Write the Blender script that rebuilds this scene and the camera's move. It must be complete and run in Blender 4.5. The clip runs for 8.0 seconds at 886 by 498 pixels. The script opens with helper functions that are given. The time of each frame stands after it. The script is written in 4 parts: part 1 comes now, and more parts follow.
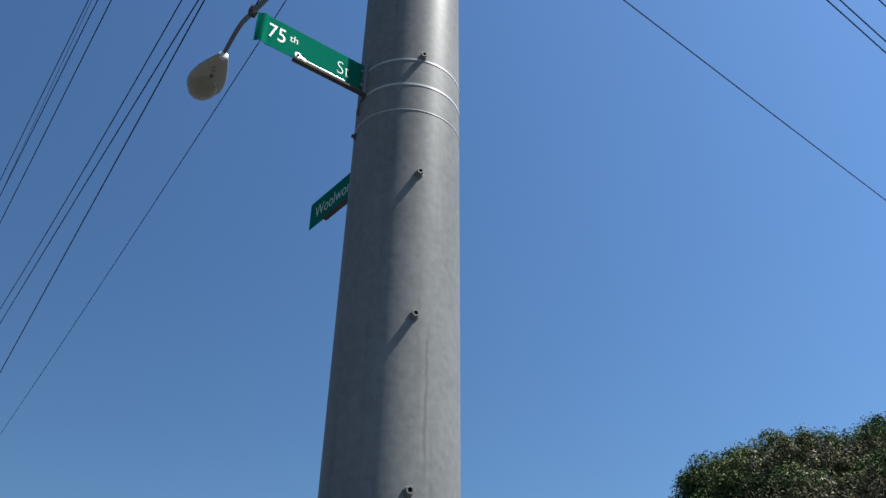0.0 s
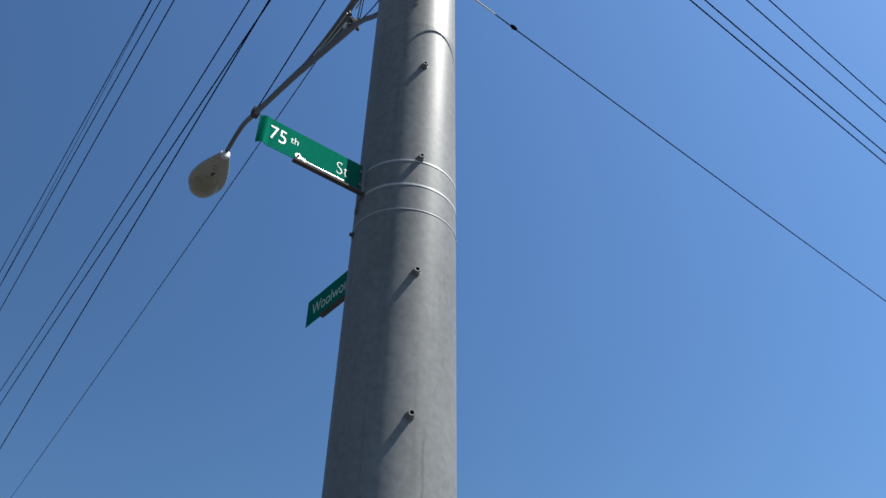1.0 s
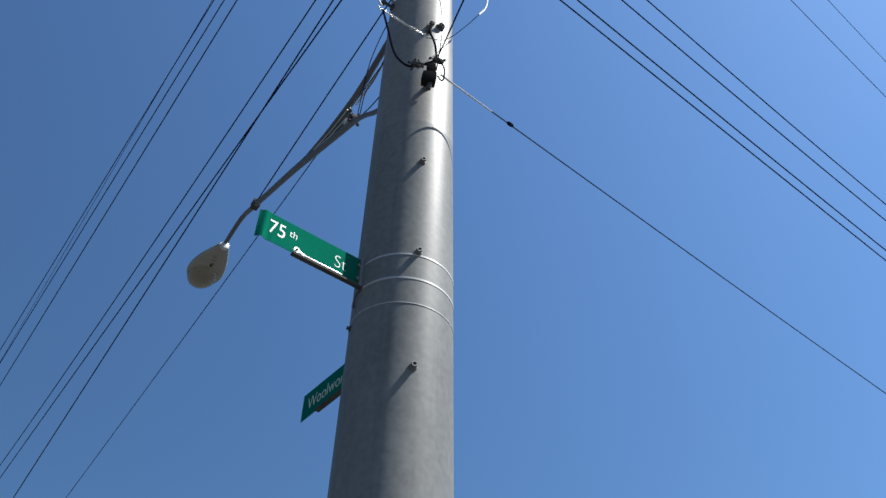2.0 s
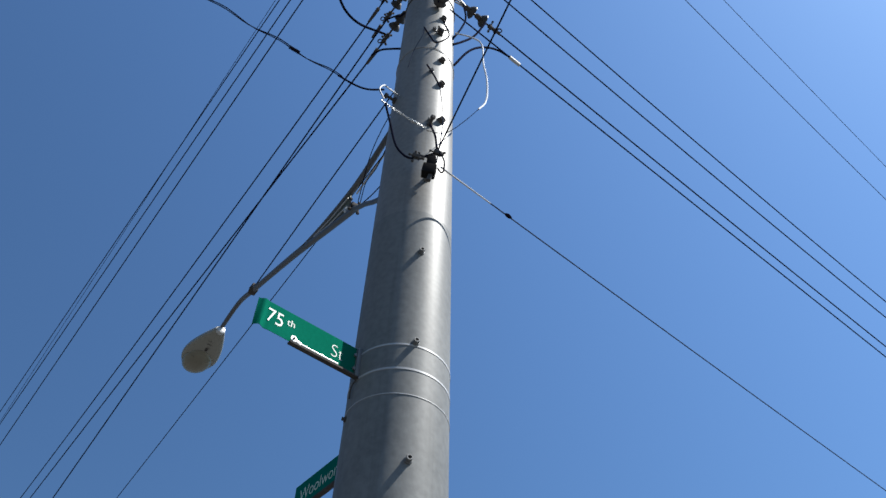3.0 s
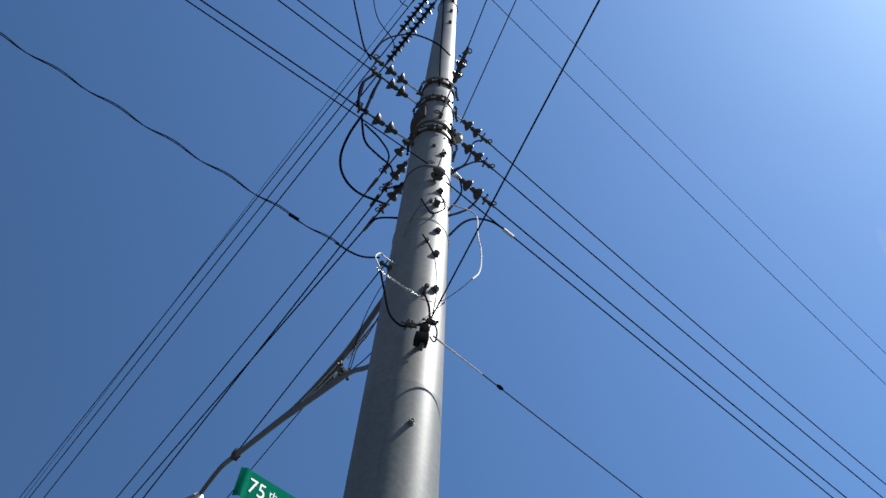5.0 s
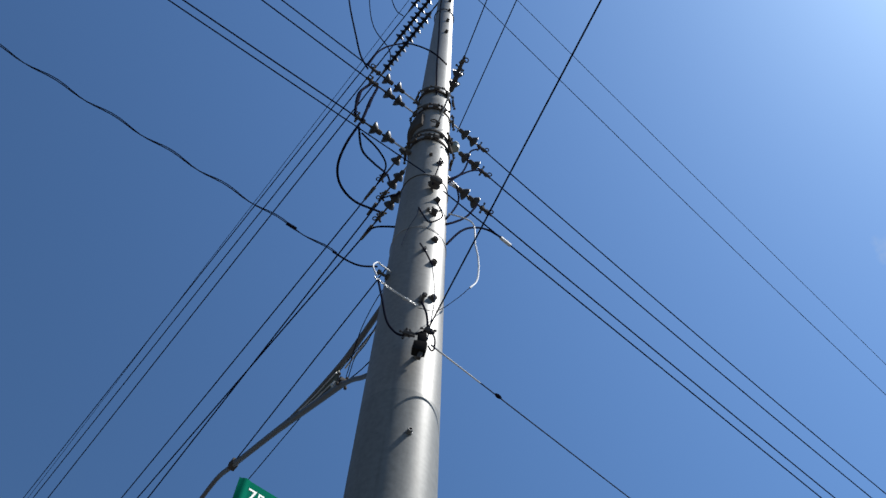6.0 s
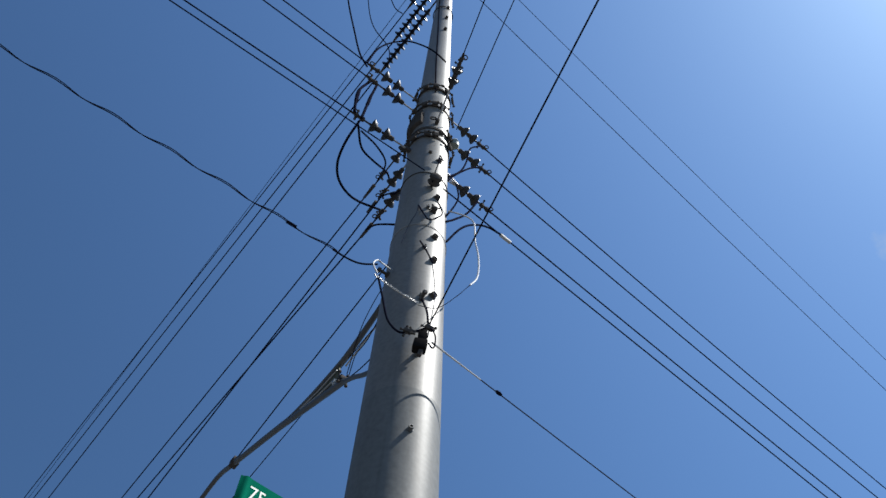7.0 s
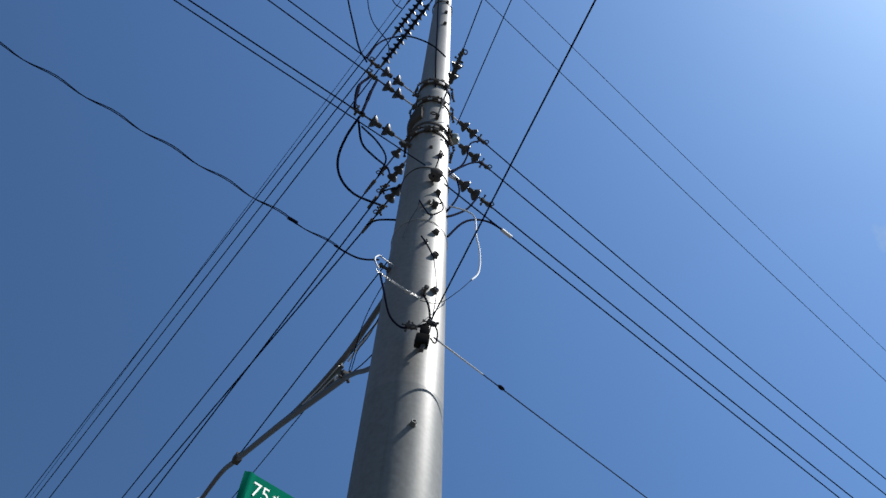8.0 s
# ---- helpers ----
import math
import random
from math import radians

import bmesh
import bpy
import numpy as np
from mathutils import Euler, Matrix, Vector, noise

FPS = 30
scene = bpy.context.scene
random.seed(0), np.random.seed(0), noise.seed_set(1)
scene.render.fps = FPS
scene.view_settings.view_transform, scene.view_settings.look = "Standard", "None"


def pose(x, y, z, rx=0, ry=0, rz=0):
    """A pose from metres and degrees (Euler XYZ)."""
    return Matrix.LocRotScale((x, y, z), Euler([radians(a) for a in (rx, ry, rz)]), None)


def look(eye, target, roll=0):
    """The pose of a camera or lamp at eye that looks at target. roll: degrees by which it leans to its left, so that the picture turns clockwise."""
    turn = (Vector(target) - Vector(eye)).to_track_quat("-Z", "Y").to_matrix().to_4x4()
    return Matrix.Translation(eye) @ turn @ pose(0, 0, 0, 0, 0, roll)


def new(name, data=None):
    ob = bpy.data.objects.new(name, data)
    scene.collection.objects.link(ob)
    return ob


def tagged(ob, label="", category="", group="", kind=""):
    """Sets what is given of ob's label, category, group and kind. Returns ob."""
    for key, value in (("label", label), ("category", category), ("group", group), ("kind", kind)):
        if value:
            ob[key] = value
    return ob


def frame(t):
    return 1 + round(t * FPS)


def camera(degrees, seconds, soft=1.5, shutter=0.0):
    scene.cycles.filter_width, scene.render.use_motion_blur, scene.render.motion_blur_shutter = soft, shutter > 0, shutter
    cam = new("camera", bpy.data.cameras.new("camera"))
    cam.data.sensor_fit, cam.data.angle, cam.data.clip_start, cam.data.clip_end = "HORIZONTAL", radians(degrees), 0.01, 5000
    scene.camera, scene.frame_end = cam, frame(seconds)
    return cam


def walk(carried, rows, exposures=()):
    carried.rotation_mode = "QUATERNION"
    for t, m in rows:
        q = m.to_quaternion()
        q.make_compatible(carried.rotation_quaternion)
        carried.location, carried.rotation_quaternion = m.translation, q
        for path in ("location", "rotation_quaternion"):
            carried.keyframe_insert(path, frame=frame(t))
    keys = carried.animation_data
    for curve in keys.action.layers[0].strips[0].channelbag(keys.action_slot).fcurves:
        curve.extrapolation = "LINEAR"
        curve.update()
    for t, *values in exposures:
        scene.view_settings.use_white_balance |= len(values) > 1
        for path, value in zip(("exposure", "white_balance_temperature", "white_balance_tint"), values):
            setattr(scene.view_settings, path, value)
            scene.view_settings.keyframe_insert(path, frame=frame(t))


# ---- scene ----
# The pole stands at the origin; u is the way along each wire, in degrees from +x.
cam = camera(55.6, 8.0, soft=1.5)
PATH = [
    (0.0, pose(-0.001, -4.349, 1.600, 120.96, -0.89, -3.84)),
    (0.5, pose(-0.003, -4.366, 1.593, 124.23, -1.11, -4.14)),
    (1.0, pose(0.002, -4.372, 1.603, 127.47, -0.89, -4.05)),
    (1.5, pose(0.002, -4.379, 1.615, 130.54, -0.82, -4.12)),
    (3.0, pose(-0.009, -4.440, 1.629, 139.36, -1.38, -5.06)),
    (3.5, pose(-0.028, -4.456, 1.637, 142.21, -1.69, -5.89)),
    (4.0, pose(-0.028, -4.466, 1.650, 145.35, -2.14, -6.73)),
    (4.5, pose(-0.035, -4.470, 1.664, 148.31, -2.14, -7.04)),
    (5.0, pose(-0.019, -4.475, 1.656, 150.53, -1.89, -6.75)),
    (6.5, pose(-0.034, -4.475, 1.655, 151.14, -1.51, -6.69)),
    (7.0, pose(-0.032, -4.477, 1.649, 150.95, -1.47, -6.52)),
    (7.5, pose(-0.029, -4.478, 1.652, 150.84, -1.44, -6.38)),
    (8.0, pose(-0.040, -4.477, 1.648, 150.60, -1.32, -6.18)),
]
walk(cam, PATH, exposures=[(0.0, 1.30), (1.0, 1.32), (2.2, 1.34), (3.0, 1.36), (3.75, 1.34), (4.5, 1.24), (5.2, 1.15), (6.5, 1.10), (8.0, 1.09)])

# ---- daylight ----
SUN_EL, SUN_AZ = 57.0, 100.0  # height, and turn from +y towards +x
world = bpy.data.worlds.new("sky")
scene.world = world
world.use_nodes = True
wt = world.node_tree
sky = wt.nodes.new("ShaderNodeTexSky")
sky.sky_type = "NISHITA"
sky.sun_disc = False
sky.sun_elevation = radians(SUN_EL)
sky.sun_rotation = radians(SUN_AZ)
sky.air_density, sky.dust_density, sky.ozone_density = 1.0, 0.7, 1.0
sun_way = Vector((math.sin(radians(SUN_AZ)) * math.cos(radians(SUN_EL)), math.cos(radians(SUN_AZ)) * math.cos(radians(SUN_EL)), math.sin(radians(SUN_EL))))


def sky_node(kind, *sources, operation):
    """One node of the sky, fed by sockets or plain values in order."""
    n = wt.nodes.new(kind)
    n.operation = operation
    for socket, source in zip(n.inputs, sources):
        if isinstance(source, bpy.types.NodeSocket):
            wt.links.new(source, socket)
        else:
            socket.default_value = source
    return n


# the haze brightens smoothly towards the sun, and the camera sees the blue deep
sky_co = wt.nodes.new("ShaderNodeTexCoord").outputs["Generated"]
to_sun = sky_node("ShaderNodeVectorMath", sky_co, tuple(sun_way), operation="DOT_PRODUCT").outputs["Value"]
haze = sky_node("ShaderNodeMath", sky_node("ShaderNodeMath", to_sun, 0.72, operation="MULTIPLY").outputs[0], operation="EXPONENT").outputs[0]
hazed = sky_node("ShaderNodeVectorMath", sky.outputs[0], (0.450, 0.655, 0.838), operation="MULTIPLY").outputs[0]
scaled = wt.nodes.new("ShaderNodeVectorMath")
scaled.operation = "SCALE"
wt.links.new(hazed, scaled.inputs[0])
wt.links.new(haze, scaled.inputs["Scale"])
# one small wisp of cloud
CLOUD = Vector((0.495, 0.371, 0.785)).normalized()
off = sky_node("ShaderNodeVectorMath", sky_co, tuple(CLOUD), operation="DISTANCE").outputs["Value"]
puff = wt.nodes.new("ShaderNodeTexNoise")
puff.inputs["Scale"].default_value, puff.inputs["Detail"].default_value = 60.0, 5.0
wt.links.new(sky_co, puff.inputs["Vector"])
edge = sky_node("ShaderNodeMath", off, sky_node("ShaderNodeMath", puff.outputs["Fac"], -0.05, operation="MULTIPLY").outputs[0], operation="ADD").outputs[0]
wisp = wt.nodes.new("ShaderNodeMapRange")
for key, value in (("From Min", -0.006), ("From Max", -0.024), ("To Max", 0.35)):
    wisp.inputs[key].default_value = value
wt.links.new(edge, wisp.inputs["Value"])
cloud = wt.nodes.new("ShaderNodeMix")
cloud.data_type = "RGBA"
cloud.inputs[7].default_value = (4.4, 5.2, 6.2, 1)
wt.links.new(wisp.outputs[0], cloud.inputs[0])
wt.links.new(scaled.outputs[0], cloud.inputs[6])
wt.links.new(cloud.outputs[2], wt.nodes["Background"].inputs[0])
wt.nodes["Background"].inputs[1].default_value = 0.05
sun = new("sun", bpy.data.lights.new("sun", "SUN"))
sun.data.energy, sun.data.angle, sun.data.color = 5.0, radians(0.53), (1.0, 0.98, 0.94)
sun.matrix_world = look(sun_way * 60, (0, 0, 0))


# ---- materials ----
def material(name, base, rough=0.6, metal=0.0, spread=0.12, grain=30.0, stain=2.0, bump=0.0, stretch=(1, 1, 1), tint=None, spec=None):
    """A surface whose colour varies at a fine and a coarse scale."""
    m = bpy.data.materials.new(name)
    m.use_nodes = True
    t = m.node_tree
    p = t.nodes["Principled BSDF"]
    co = t.nodes.new("ShaderNodeTexCoord")
    mp = t.nodes.new("ShaderNodeMapping")
    mp.inputs["Scale"].default_value = stretch
    t.links.new(co.outputs["Object"], mp.inputs[0])
    fine, coarse = t.nodes.new("ShaderNodeTexNoise"), t.nodes.new("ShaderNodeTexNoise")
    fine.inputs["Scale"].default_value, coarse.inputs["Scale"].default_value = grain, stain
    fine.inputs["Detail"].default_value, coarse.inputs["Detail"].default_value = 4, 6
    for n in (fine, coarse):
        t.links.new(mp.outputs[0], n.inputs["Vector"])
    add = t.nodes.new("ShaderNodeMath")
    add.operation = "ADD"
    t.links.new(fine.outputs["Fac"], add.inputs[0])
    t.links.new(coarse.outputs["Fac"], add.inputs[1])
    ramp = t.nodes.new("ShaderNodeMapRange")
    ramp.inputs["From Min"].default_value, ramp.inputs["From Max"].default_value = 0.65, 1.35
    t.links.new(add.outputs[0], ramp.inputs["Value"])
    mix = t.nodes.new("ShaderNodeMix")
    mix.data_type = "RGBA"
    dark = [c * (1 - spread) for c in base]
    light = [min(c * (1 + spread), 0.95) for c in (tint or base)]
    mix.inputs[6].default_value, mix.inputs[7].default_value = (*dark, 1), (*light, 1)
    t.links.new(ramp.outputs[0], mix.inputs[0])
    t.links.new(mix.outputs[2], p.inputs["Base Color"])
    rr = t.nodes.new("ShaderNodeMapRange")
    rr.inputs["To Min"].default_value, rr.inputs["To Max"].default_value = max(rough - 0.08, 0.02), min(rough + 0.08, 1)
    t.links.new(coarse.outputs["Fac"], rr.inputs["Value"])
    t.links.new(rr.outputs[0], p.inputs["Roughness"])
    p.inputs["Metallic"].default_value = metal
    if spec is not None:
        p.inputs["Specular IOR Level"].default_value = spec
        if spec == 0:
            p.inputs["IOR"].default_value = 1.0
    if bump:
        b = t.nodes.new("ShaderNodeBump")
        b.inputs["Strength"].default_value, b.inputs["Distance"].default_value = bump, 0.01
        t.links.new(fine.outputs["Fac"], b.inputs["Height"])
        t.links.new(b.outputs[0], p.inputs["Normal"])
    return m


def galvanised(name, base, gloss):
    """Weathered zinc on a tall pole: fine spangle, cloudy blotches and long run-down stains."""
    m = material(name, base, rough=0.52, metal=0.03, spread=0.19, grain=22.0, stain=1.6, bump=0.06, spec=gloss)
    t = m.node_tree
    p = t.nodes["Principled BSDF"]
    before = p.inputs["Base Color"].links[0].from_socket
    co = t.nodes.new("ShaderNodeTexCoord")
    mp = t.nodes.new("ShaderNodeMapping")
    mp.inputs["Scale"].default_value = (9, 9, 0.35)
    t.links.new(co.outputs["Object"], mp.inputs[0])
    run = t.nodes.new("ShaderNodeTexNoise")
    run.inputs["Scale"].default_value, run.inputs["Detail"].default_value = 1.6, 5
    t.links.new(mp.outputs[0], run.inputs["Vector"])
    spot = t.nodes.new("ShaderNodeTexVoronoi")
    spot.inputs["Scale"].default_value = 7
    t.links.new(co.outputs["Object"], spot.inputs["Vector"])
    r1, r2 = t.nodes.new("ShaderNodeMapRange"), t.nodes.new("ShaderNodeMapRange")
    for r, lo, hi, top in ((r1, 0.56, 0.74, 0.35), (r2, 0.12, 0.05, 0.35)):
        r.inputs["From Min"].default_value, r.inputs["From Max"].default_value, r.inputs["To Max"].default_value = lo, hi, top
    t.links.new(run.outputs["Fac"], r1.inputs["Value"])
    t.links.new(spot.outputs["Distance"], r2.inputs["Value"])
    last = before
    for r, colour in ((r1, (0.082, 0.081, 0.073, 1)), (r2, (0.10, 0.10, 0.096, 1))):
        mix = t.nodes.new("ShaderNodeMix")
        mix.data_type = "RGBA"
        mix.inputs[7].default_value = colour
        t.links.new(r.outputs[0], mix.inputs[0])
        t.links.new(last, mix.inputs[6])
        last = mix.outputs[2]
    # a rusty run on the lit face, a worn patch beside it and a faint round mark
    sep = t.nodes.new("ShaderNodeSeparateXYZ")
    t.links.new(co.outputs["Object"], sep.inputs[0])
    wob = t.nodes.new("ShaderNodeTexNoise")
    wob.inputs["Scale"].default_value, wob.inputs["Detail"].default_value = 9.0, 4
    t.links.new(co.outputs["Object"], wob.inputs["Vector"])

    def calc(op, a, b=0.0):
        n = t.nodes.new("ShaderNodeMath")
        n.operation = op
        for socket, source in zip(n.inputs, (a, b)):
            if isinstance(source, bpy.types.NodeSocket):
                t.links.new(source, socket)
            else:
                socket.default_value = source
        return n.outputs[0]

    def fade(value, none, full, top=1.0):
        n = t.nodes.new("ShaderNodeMapRange")
        n.inputs["From Min"].default_value, n.inputs["From Max"].default_value, n.inputs["To Max"].default_value = none, full, top
        t.links.new(value, n.inputs["Value"])
        return n.outputs[0]

    def near(spot_at):
        n = t.nodes.new("ShaderNodeVectorMath")
        n.operation = "DISTANCE"
        t.links.new(co.outputs["Object"], n.inputs[0])
        n.inputs[1].default_value = spot_at
        return n.outputs["Value"]

    front = fade(sep.outputs[1], 0.0, -0.1)
    side = calc("ABSOLUTE", calc("SUBTRACT", calc("ADD", sep.outputs[0], calc("MULTIPLY", wob.outputs["Fac"], 0.03)), 0.174))
    span = calc("MULTIPLY", fade(sep.outputs[2], 2.62, 2.85), fade(sep.outputs[2], 3.62, 3.40))
    streak = calc("MULTIPLY", calc("MULTIPLY", fade(side, 0.012, 0.002, 0.55), span), calc("MULTIPLY", front, fade(wob.outputs["Fac"], 0.30, 0.50)))
    patch = calc("MULTIPLY", fade(near((0.283, -0.22, 3.26)), 0.09, 0.03, 0.45), fade(run.outputs["Fac"], 0.42, 0.55))
    mark = calc("MULTIPLY", fade(calc("ABSOLUTE", calc("SUBTRACT", near((0.081, -0.352, 3.0)), 0.030)), 0.014, 0.004, 0.30), fade(wob.outputs["Fac"], 0.35, 0.5))
    for factor, colour in ((streak, (0.09, 0.084, 0.077, 1)), (patch, (0.085, 0.085, 0.078, 1)), (mark, (0.10, 0.10, 0.093, 1))):
        mix = t.nodes.new("ShaderNodeMix")
        mix.data_type = "RGBA"
        mix.inputs[7].default_value = colour
        t.links.new(factor, mix.inputs[0])
        t.links.new(last, mix.inputs[6])
        last = mix.outputs[2]
    t.links.new(last, p.inputs["Base Color"])
    p.inputs["Diffuse Roughness"].default_value = 0.3
    return m


# one steel in two tones: darker low down to stand for weaker light
ZINC = galvanised("galvanised_steel_dimmer_lit", (0.159, 0.162, 0.156), 0.08)
ZINC_UP = galvanised("galvanised_steel_brighter_lit", (0.182, 0.179, 0.168), 0.15)
STRAP = material("stainless_strap", (0.33, 0.33, 0.325), 0.4, 0.0, 0.08, 60, 4, spec=0.4)
SOCKET = material("zinc_socket", (0.12, 0.12, 0.117), 0.6, 0.1, 0.2, 60, 8)
DARKIRON = material("weathered_dark_iron", (0.072, 0.066, 0.062), 0.65, 0.0, 0.3, 50, 6, spec=0)
HOLE_SHADE = material("socket_hole_shade", (0.015, 0.015, 0.015), 0.9, 0.0, 0.2)
GREEN = material("green_sign_sheeting", (0.003, 0.094, 0.058), 0.7, 0.0, 0.10, 40, 5, spec=0)
GREENDK = material("faded_green_sign_sheeting", (0.003, 0.13, 0.095), 0.7, 0.0, 0.12, 40, 5, spec=0)
WHITE = material("white_reflective_sheeting", (0.21, 0.24, 0.22), 0.5, 0.0, 0.05, 40, 5)
CREAM = material("aged_reflective_lettering", (0.62, 0.66, 0.53), 0.5, 0.0, 0.08, 40, 5)
ALU = material("bright_aluminium", (0.40, 0.40, 0.39), 0.4, 0.1, 0.06, 50, 5)
ARM = material("dull_aluminium_pipe", (0.085, 0.088, 0.094), 0.55, 0.1, 0.14, 40, 3)
HEAD = material("painted_lamp_housing", (0.225, 0.22, 0.185), 0.5, 0.0, 0.05, 30, 5)
LENS = material("yellowed_lamp_lens", (0.175, 0.16, 0.115), 0.3, 0.0, 0.12, 8, 4, spec=0.5)
OLIVE = material("olive_grey_plate", (0.115, 0.11, 0.075), 0.7, 0.0, 0.2, 30, 5, spec=0.1)
BARS = material("faded_marking", (0.16, 0.15, 0.13), 0.6)
PORCELAIN = material("grey_glazed_porcelain", (0.040, 0.037, 0.036), 0.5, 0.0, 0.18, 30, 6, spec=0.25)
RUBBER = material("dark_polymer_shed", (0.015, 0.015, 0.022), 0.14, 0.0, 0.15, 30, 6, spec=0.2)
CONDUCTOR = material("weathered_dark_conductor", (0.008, 0.010, 0.024), 0.75, 0.0, 0.2, 80, 3, spec=0)
BLACKWIRE = material("black_insulated_wire", (0.010, 0.010, 0.018), 0.75, 0.0, 0.2, 60, 5, spec=0)
MOULDED = material("dark_moulded_plastic", (0.014, 0.013, 0.013), 0.6, 0.0, 0.25, 40, 6, spec=0)
BRIGHTWIRE = material("bright_bare_wire", (0.42, 0.42, 0.41), 0.4, 0.0, 0.1, 60, 5)
GUYWIRE = material("galvanised_strand", (0.034, 0.040, 0.060), 0.7, 0.0, 0.06, 60, 5, spec=0)
ASPHALT = material("worn_asphalt", (0.043, 0.044, 0.045), 0.92, 0.0, 0.3, 30.0, 0.4, 0.3, tint=(0.05, 0.05, 0.05))
BARK = material("grey_brown_bark", (0.13, 0.105, 0.08), 0.9, 0.0, 0.3, 25, 4, 0.6, stretch=(1, 1, 0.25))


def leaf_material(name, colours):
    m = bpy.data.materials.new(name)
    m.use_nodes = True
    t = m.node_tree
    p = t.nodes["Principled BSDF"]
    g = t.nodes.new("ShaderNodeNewGeometry")
    r = t.nodes.new("ShaderNodeValToRGB")
    r.color_ramp.interpolation = "LINEAR"
    while len(r.color_ramp.elements) < len(colours):
        r.color_ramp.elements.new(0.5)
    for e, (at, c) in zip(r.color_ramp.elements, colours):
        e.position, e.color = at, (*c, 1)
    co = t.nodes.new("ShaderNodeTexCoord")
    n = t.nodes.new("ShaderNodeTexNoise")
    n.inputs["Scale"].default_value = 0.8
    t.links.new(co.outputs["Object"], n.inputs["Vector"])
    wide = t.nodes.new("ShaderNodeMapRange")
    wide.inputs["From Min"].default_value, wide.inputs["From Max"].default_value = 0.38, 0.62
    wide.inputs["To Min"].default_value, wide.inputs["To Max"].default_value = -0.4, 0.35
    t.links.new(n.outputs["Fac"], wide.inputs["Value"])
    add = t.nodes.new("ShaderNodeMath")
    t.links.new(wide.outputs[0], add.inputs[0])
    t.links.new(g.outputs["Random Per Island"], add.inputs[1])
    t.links.new(add.outputs[0], r.inputs[0])
    mix = t.nodes.new("ShaderNodeMix")
    mix.data_type, mix.blend_type = "RGBA", "MULTIPLY"
    mix.inputs[0].default_value = 0.7
    t.links.new(r.outputs[0], mix.inputs[6])
    t.links.new(n.outputs["Fac"], mix.inputs[7])
    t.links.new(mix.outputs[2], p.inputs["Base Color"])
    p.inputs["Roughness"].default_value = 0.8
    p.inputs["Specular IOR Level"].default_value = 0.12
    return m


LEAF = leaf_material("green_foliage", [(0.0, (0.066, 0.102, 0.040)), (0.4, (0.098, 0.155, 0.050)), (0.75, (0.140, 0.180, 0.064)), (1.0, (0.185, 0.190, 0.090))])
DRYLEAF = leaf_material("brownish_dry_foliage", [(0.0, (0.080, 0.090, 0.042)), (0.4, (0.116, 0.108, 0.056)), (0.85, (0.165, 0.143, 0.080)), (1.0, (0.44, 0.41, 0.32))])


# ---- builders ----
def part(name, bm, mat, parent=None, label="", smooth=True):
    me = bpy.data.meshes.new(name)
    bm.normal_update()
    bm.to_mesh(me)
    bm.free()
    me.materials.append(mat)
    if smooth:
        me.polygons.foreach_set("use_smooth", [True] * len(me.polygons))
        me.set_sharp_from_angle(angle=radians(38))
    ob = new(name, me)
    ob.parent = parent
    return tagged(ob, label)


def thing(name, label, category, at=(0, 0, 0), group=""):
    ob = new(name)
    ob.location = at
    ob.empty_display_size = 0.1
    return tagged(ob, label, category, group)


def lathe(profile, m=Matrix(), segments=24, bm=None):
    """Turns (radius, height) pairs round the z axis of m."""
    bm = bm or bmesh.new()
    rings = []
    for r, z in profile:
        if r < 1e-5:
            rings.append([bm.verts.new(m @ Vector((0, 0, z)))])
        else:
            rings.append([bm.verts.new(m @ Vector((r * math.cos(2 * math.pi * i / segments), r * math.sin(2 * math.pi * i / segments), z))) for i in range(segments)])
    for a, b in zip(rings, rings[1:]):
        for i in range(segments):
            j = (i + 1) % segments
            if len(a) == 1 and len(b) > 1:
                bm.faces.new((a[0], b[j], b[i]))
            elif len(b) == 1 and len(a) > 1:
                bm.faces.new((a[i], a[j], b[0]))
            elif len(a) > 1:
                bm.faces.new((a[i], a[j], b[j], b[i]))
    for ring, flip in ((rings[0], True), (rings[-1], False)):
        if len(ring) > 1:
            bm.faces.new(ring[::-1] if flip else ring)
    return bm


def tube(points, radius, sides=8, bm=None, end=None):
    """A round bar along the points, tapering from radius to end."""
    bm = bm or bmesh.new()
    pts = [Vector(p) for p in points]
    side = None
    rings = []
    for i, p in enumerate(pts):
        way = (pts[min(i + 1, len(pts) - 1)] - pts[max(i - 1, 0)]).normalized()
        if side is None:
            side = way.orthogonal().normalized()
        side = (side - way * side.dot(way)).normalized()
        up = way.cross(side)
        r = radius + ((end if end is not None else radius) - radius) * i / (len(pts) - 1)
        rings.append([bm.verts.new(p + (side * math.cos(a) + up * math.sin(a)) * r) for a in (2 * math.pi * k / sides for k in range(sides))])
    for a, b in zip(rings, rings[1:]):
        for i in range(sides):
            bm.faces.new((a[i], a[(i + 1) % sides], b[(i + 1) % sides], b[i]))
    bm.faces.new(rings[0][::-1])
    bm.faces.new(rings[-1])
    return bm


def smooth_line(points, steps=6):
    """A soft curve through the points."""
    p = [Vector(q) for q in points]
    p = [p[0] * 2 - p[1]] + p + [p[-1] * 2 - p[-2]]
    out = []
    for a, b, c, d in zip(p, p[1:], p[2:], p[3:]):
        for k in range(steps):
            t = k / steps
            out.append(0.5 * (2 * b + (c - a) * t + (2 * a - 5 * b + 4 * c - d) * t * t + (3 * b - a - 3 * c + d) * t ** 3))
    return out + [p[-2]]


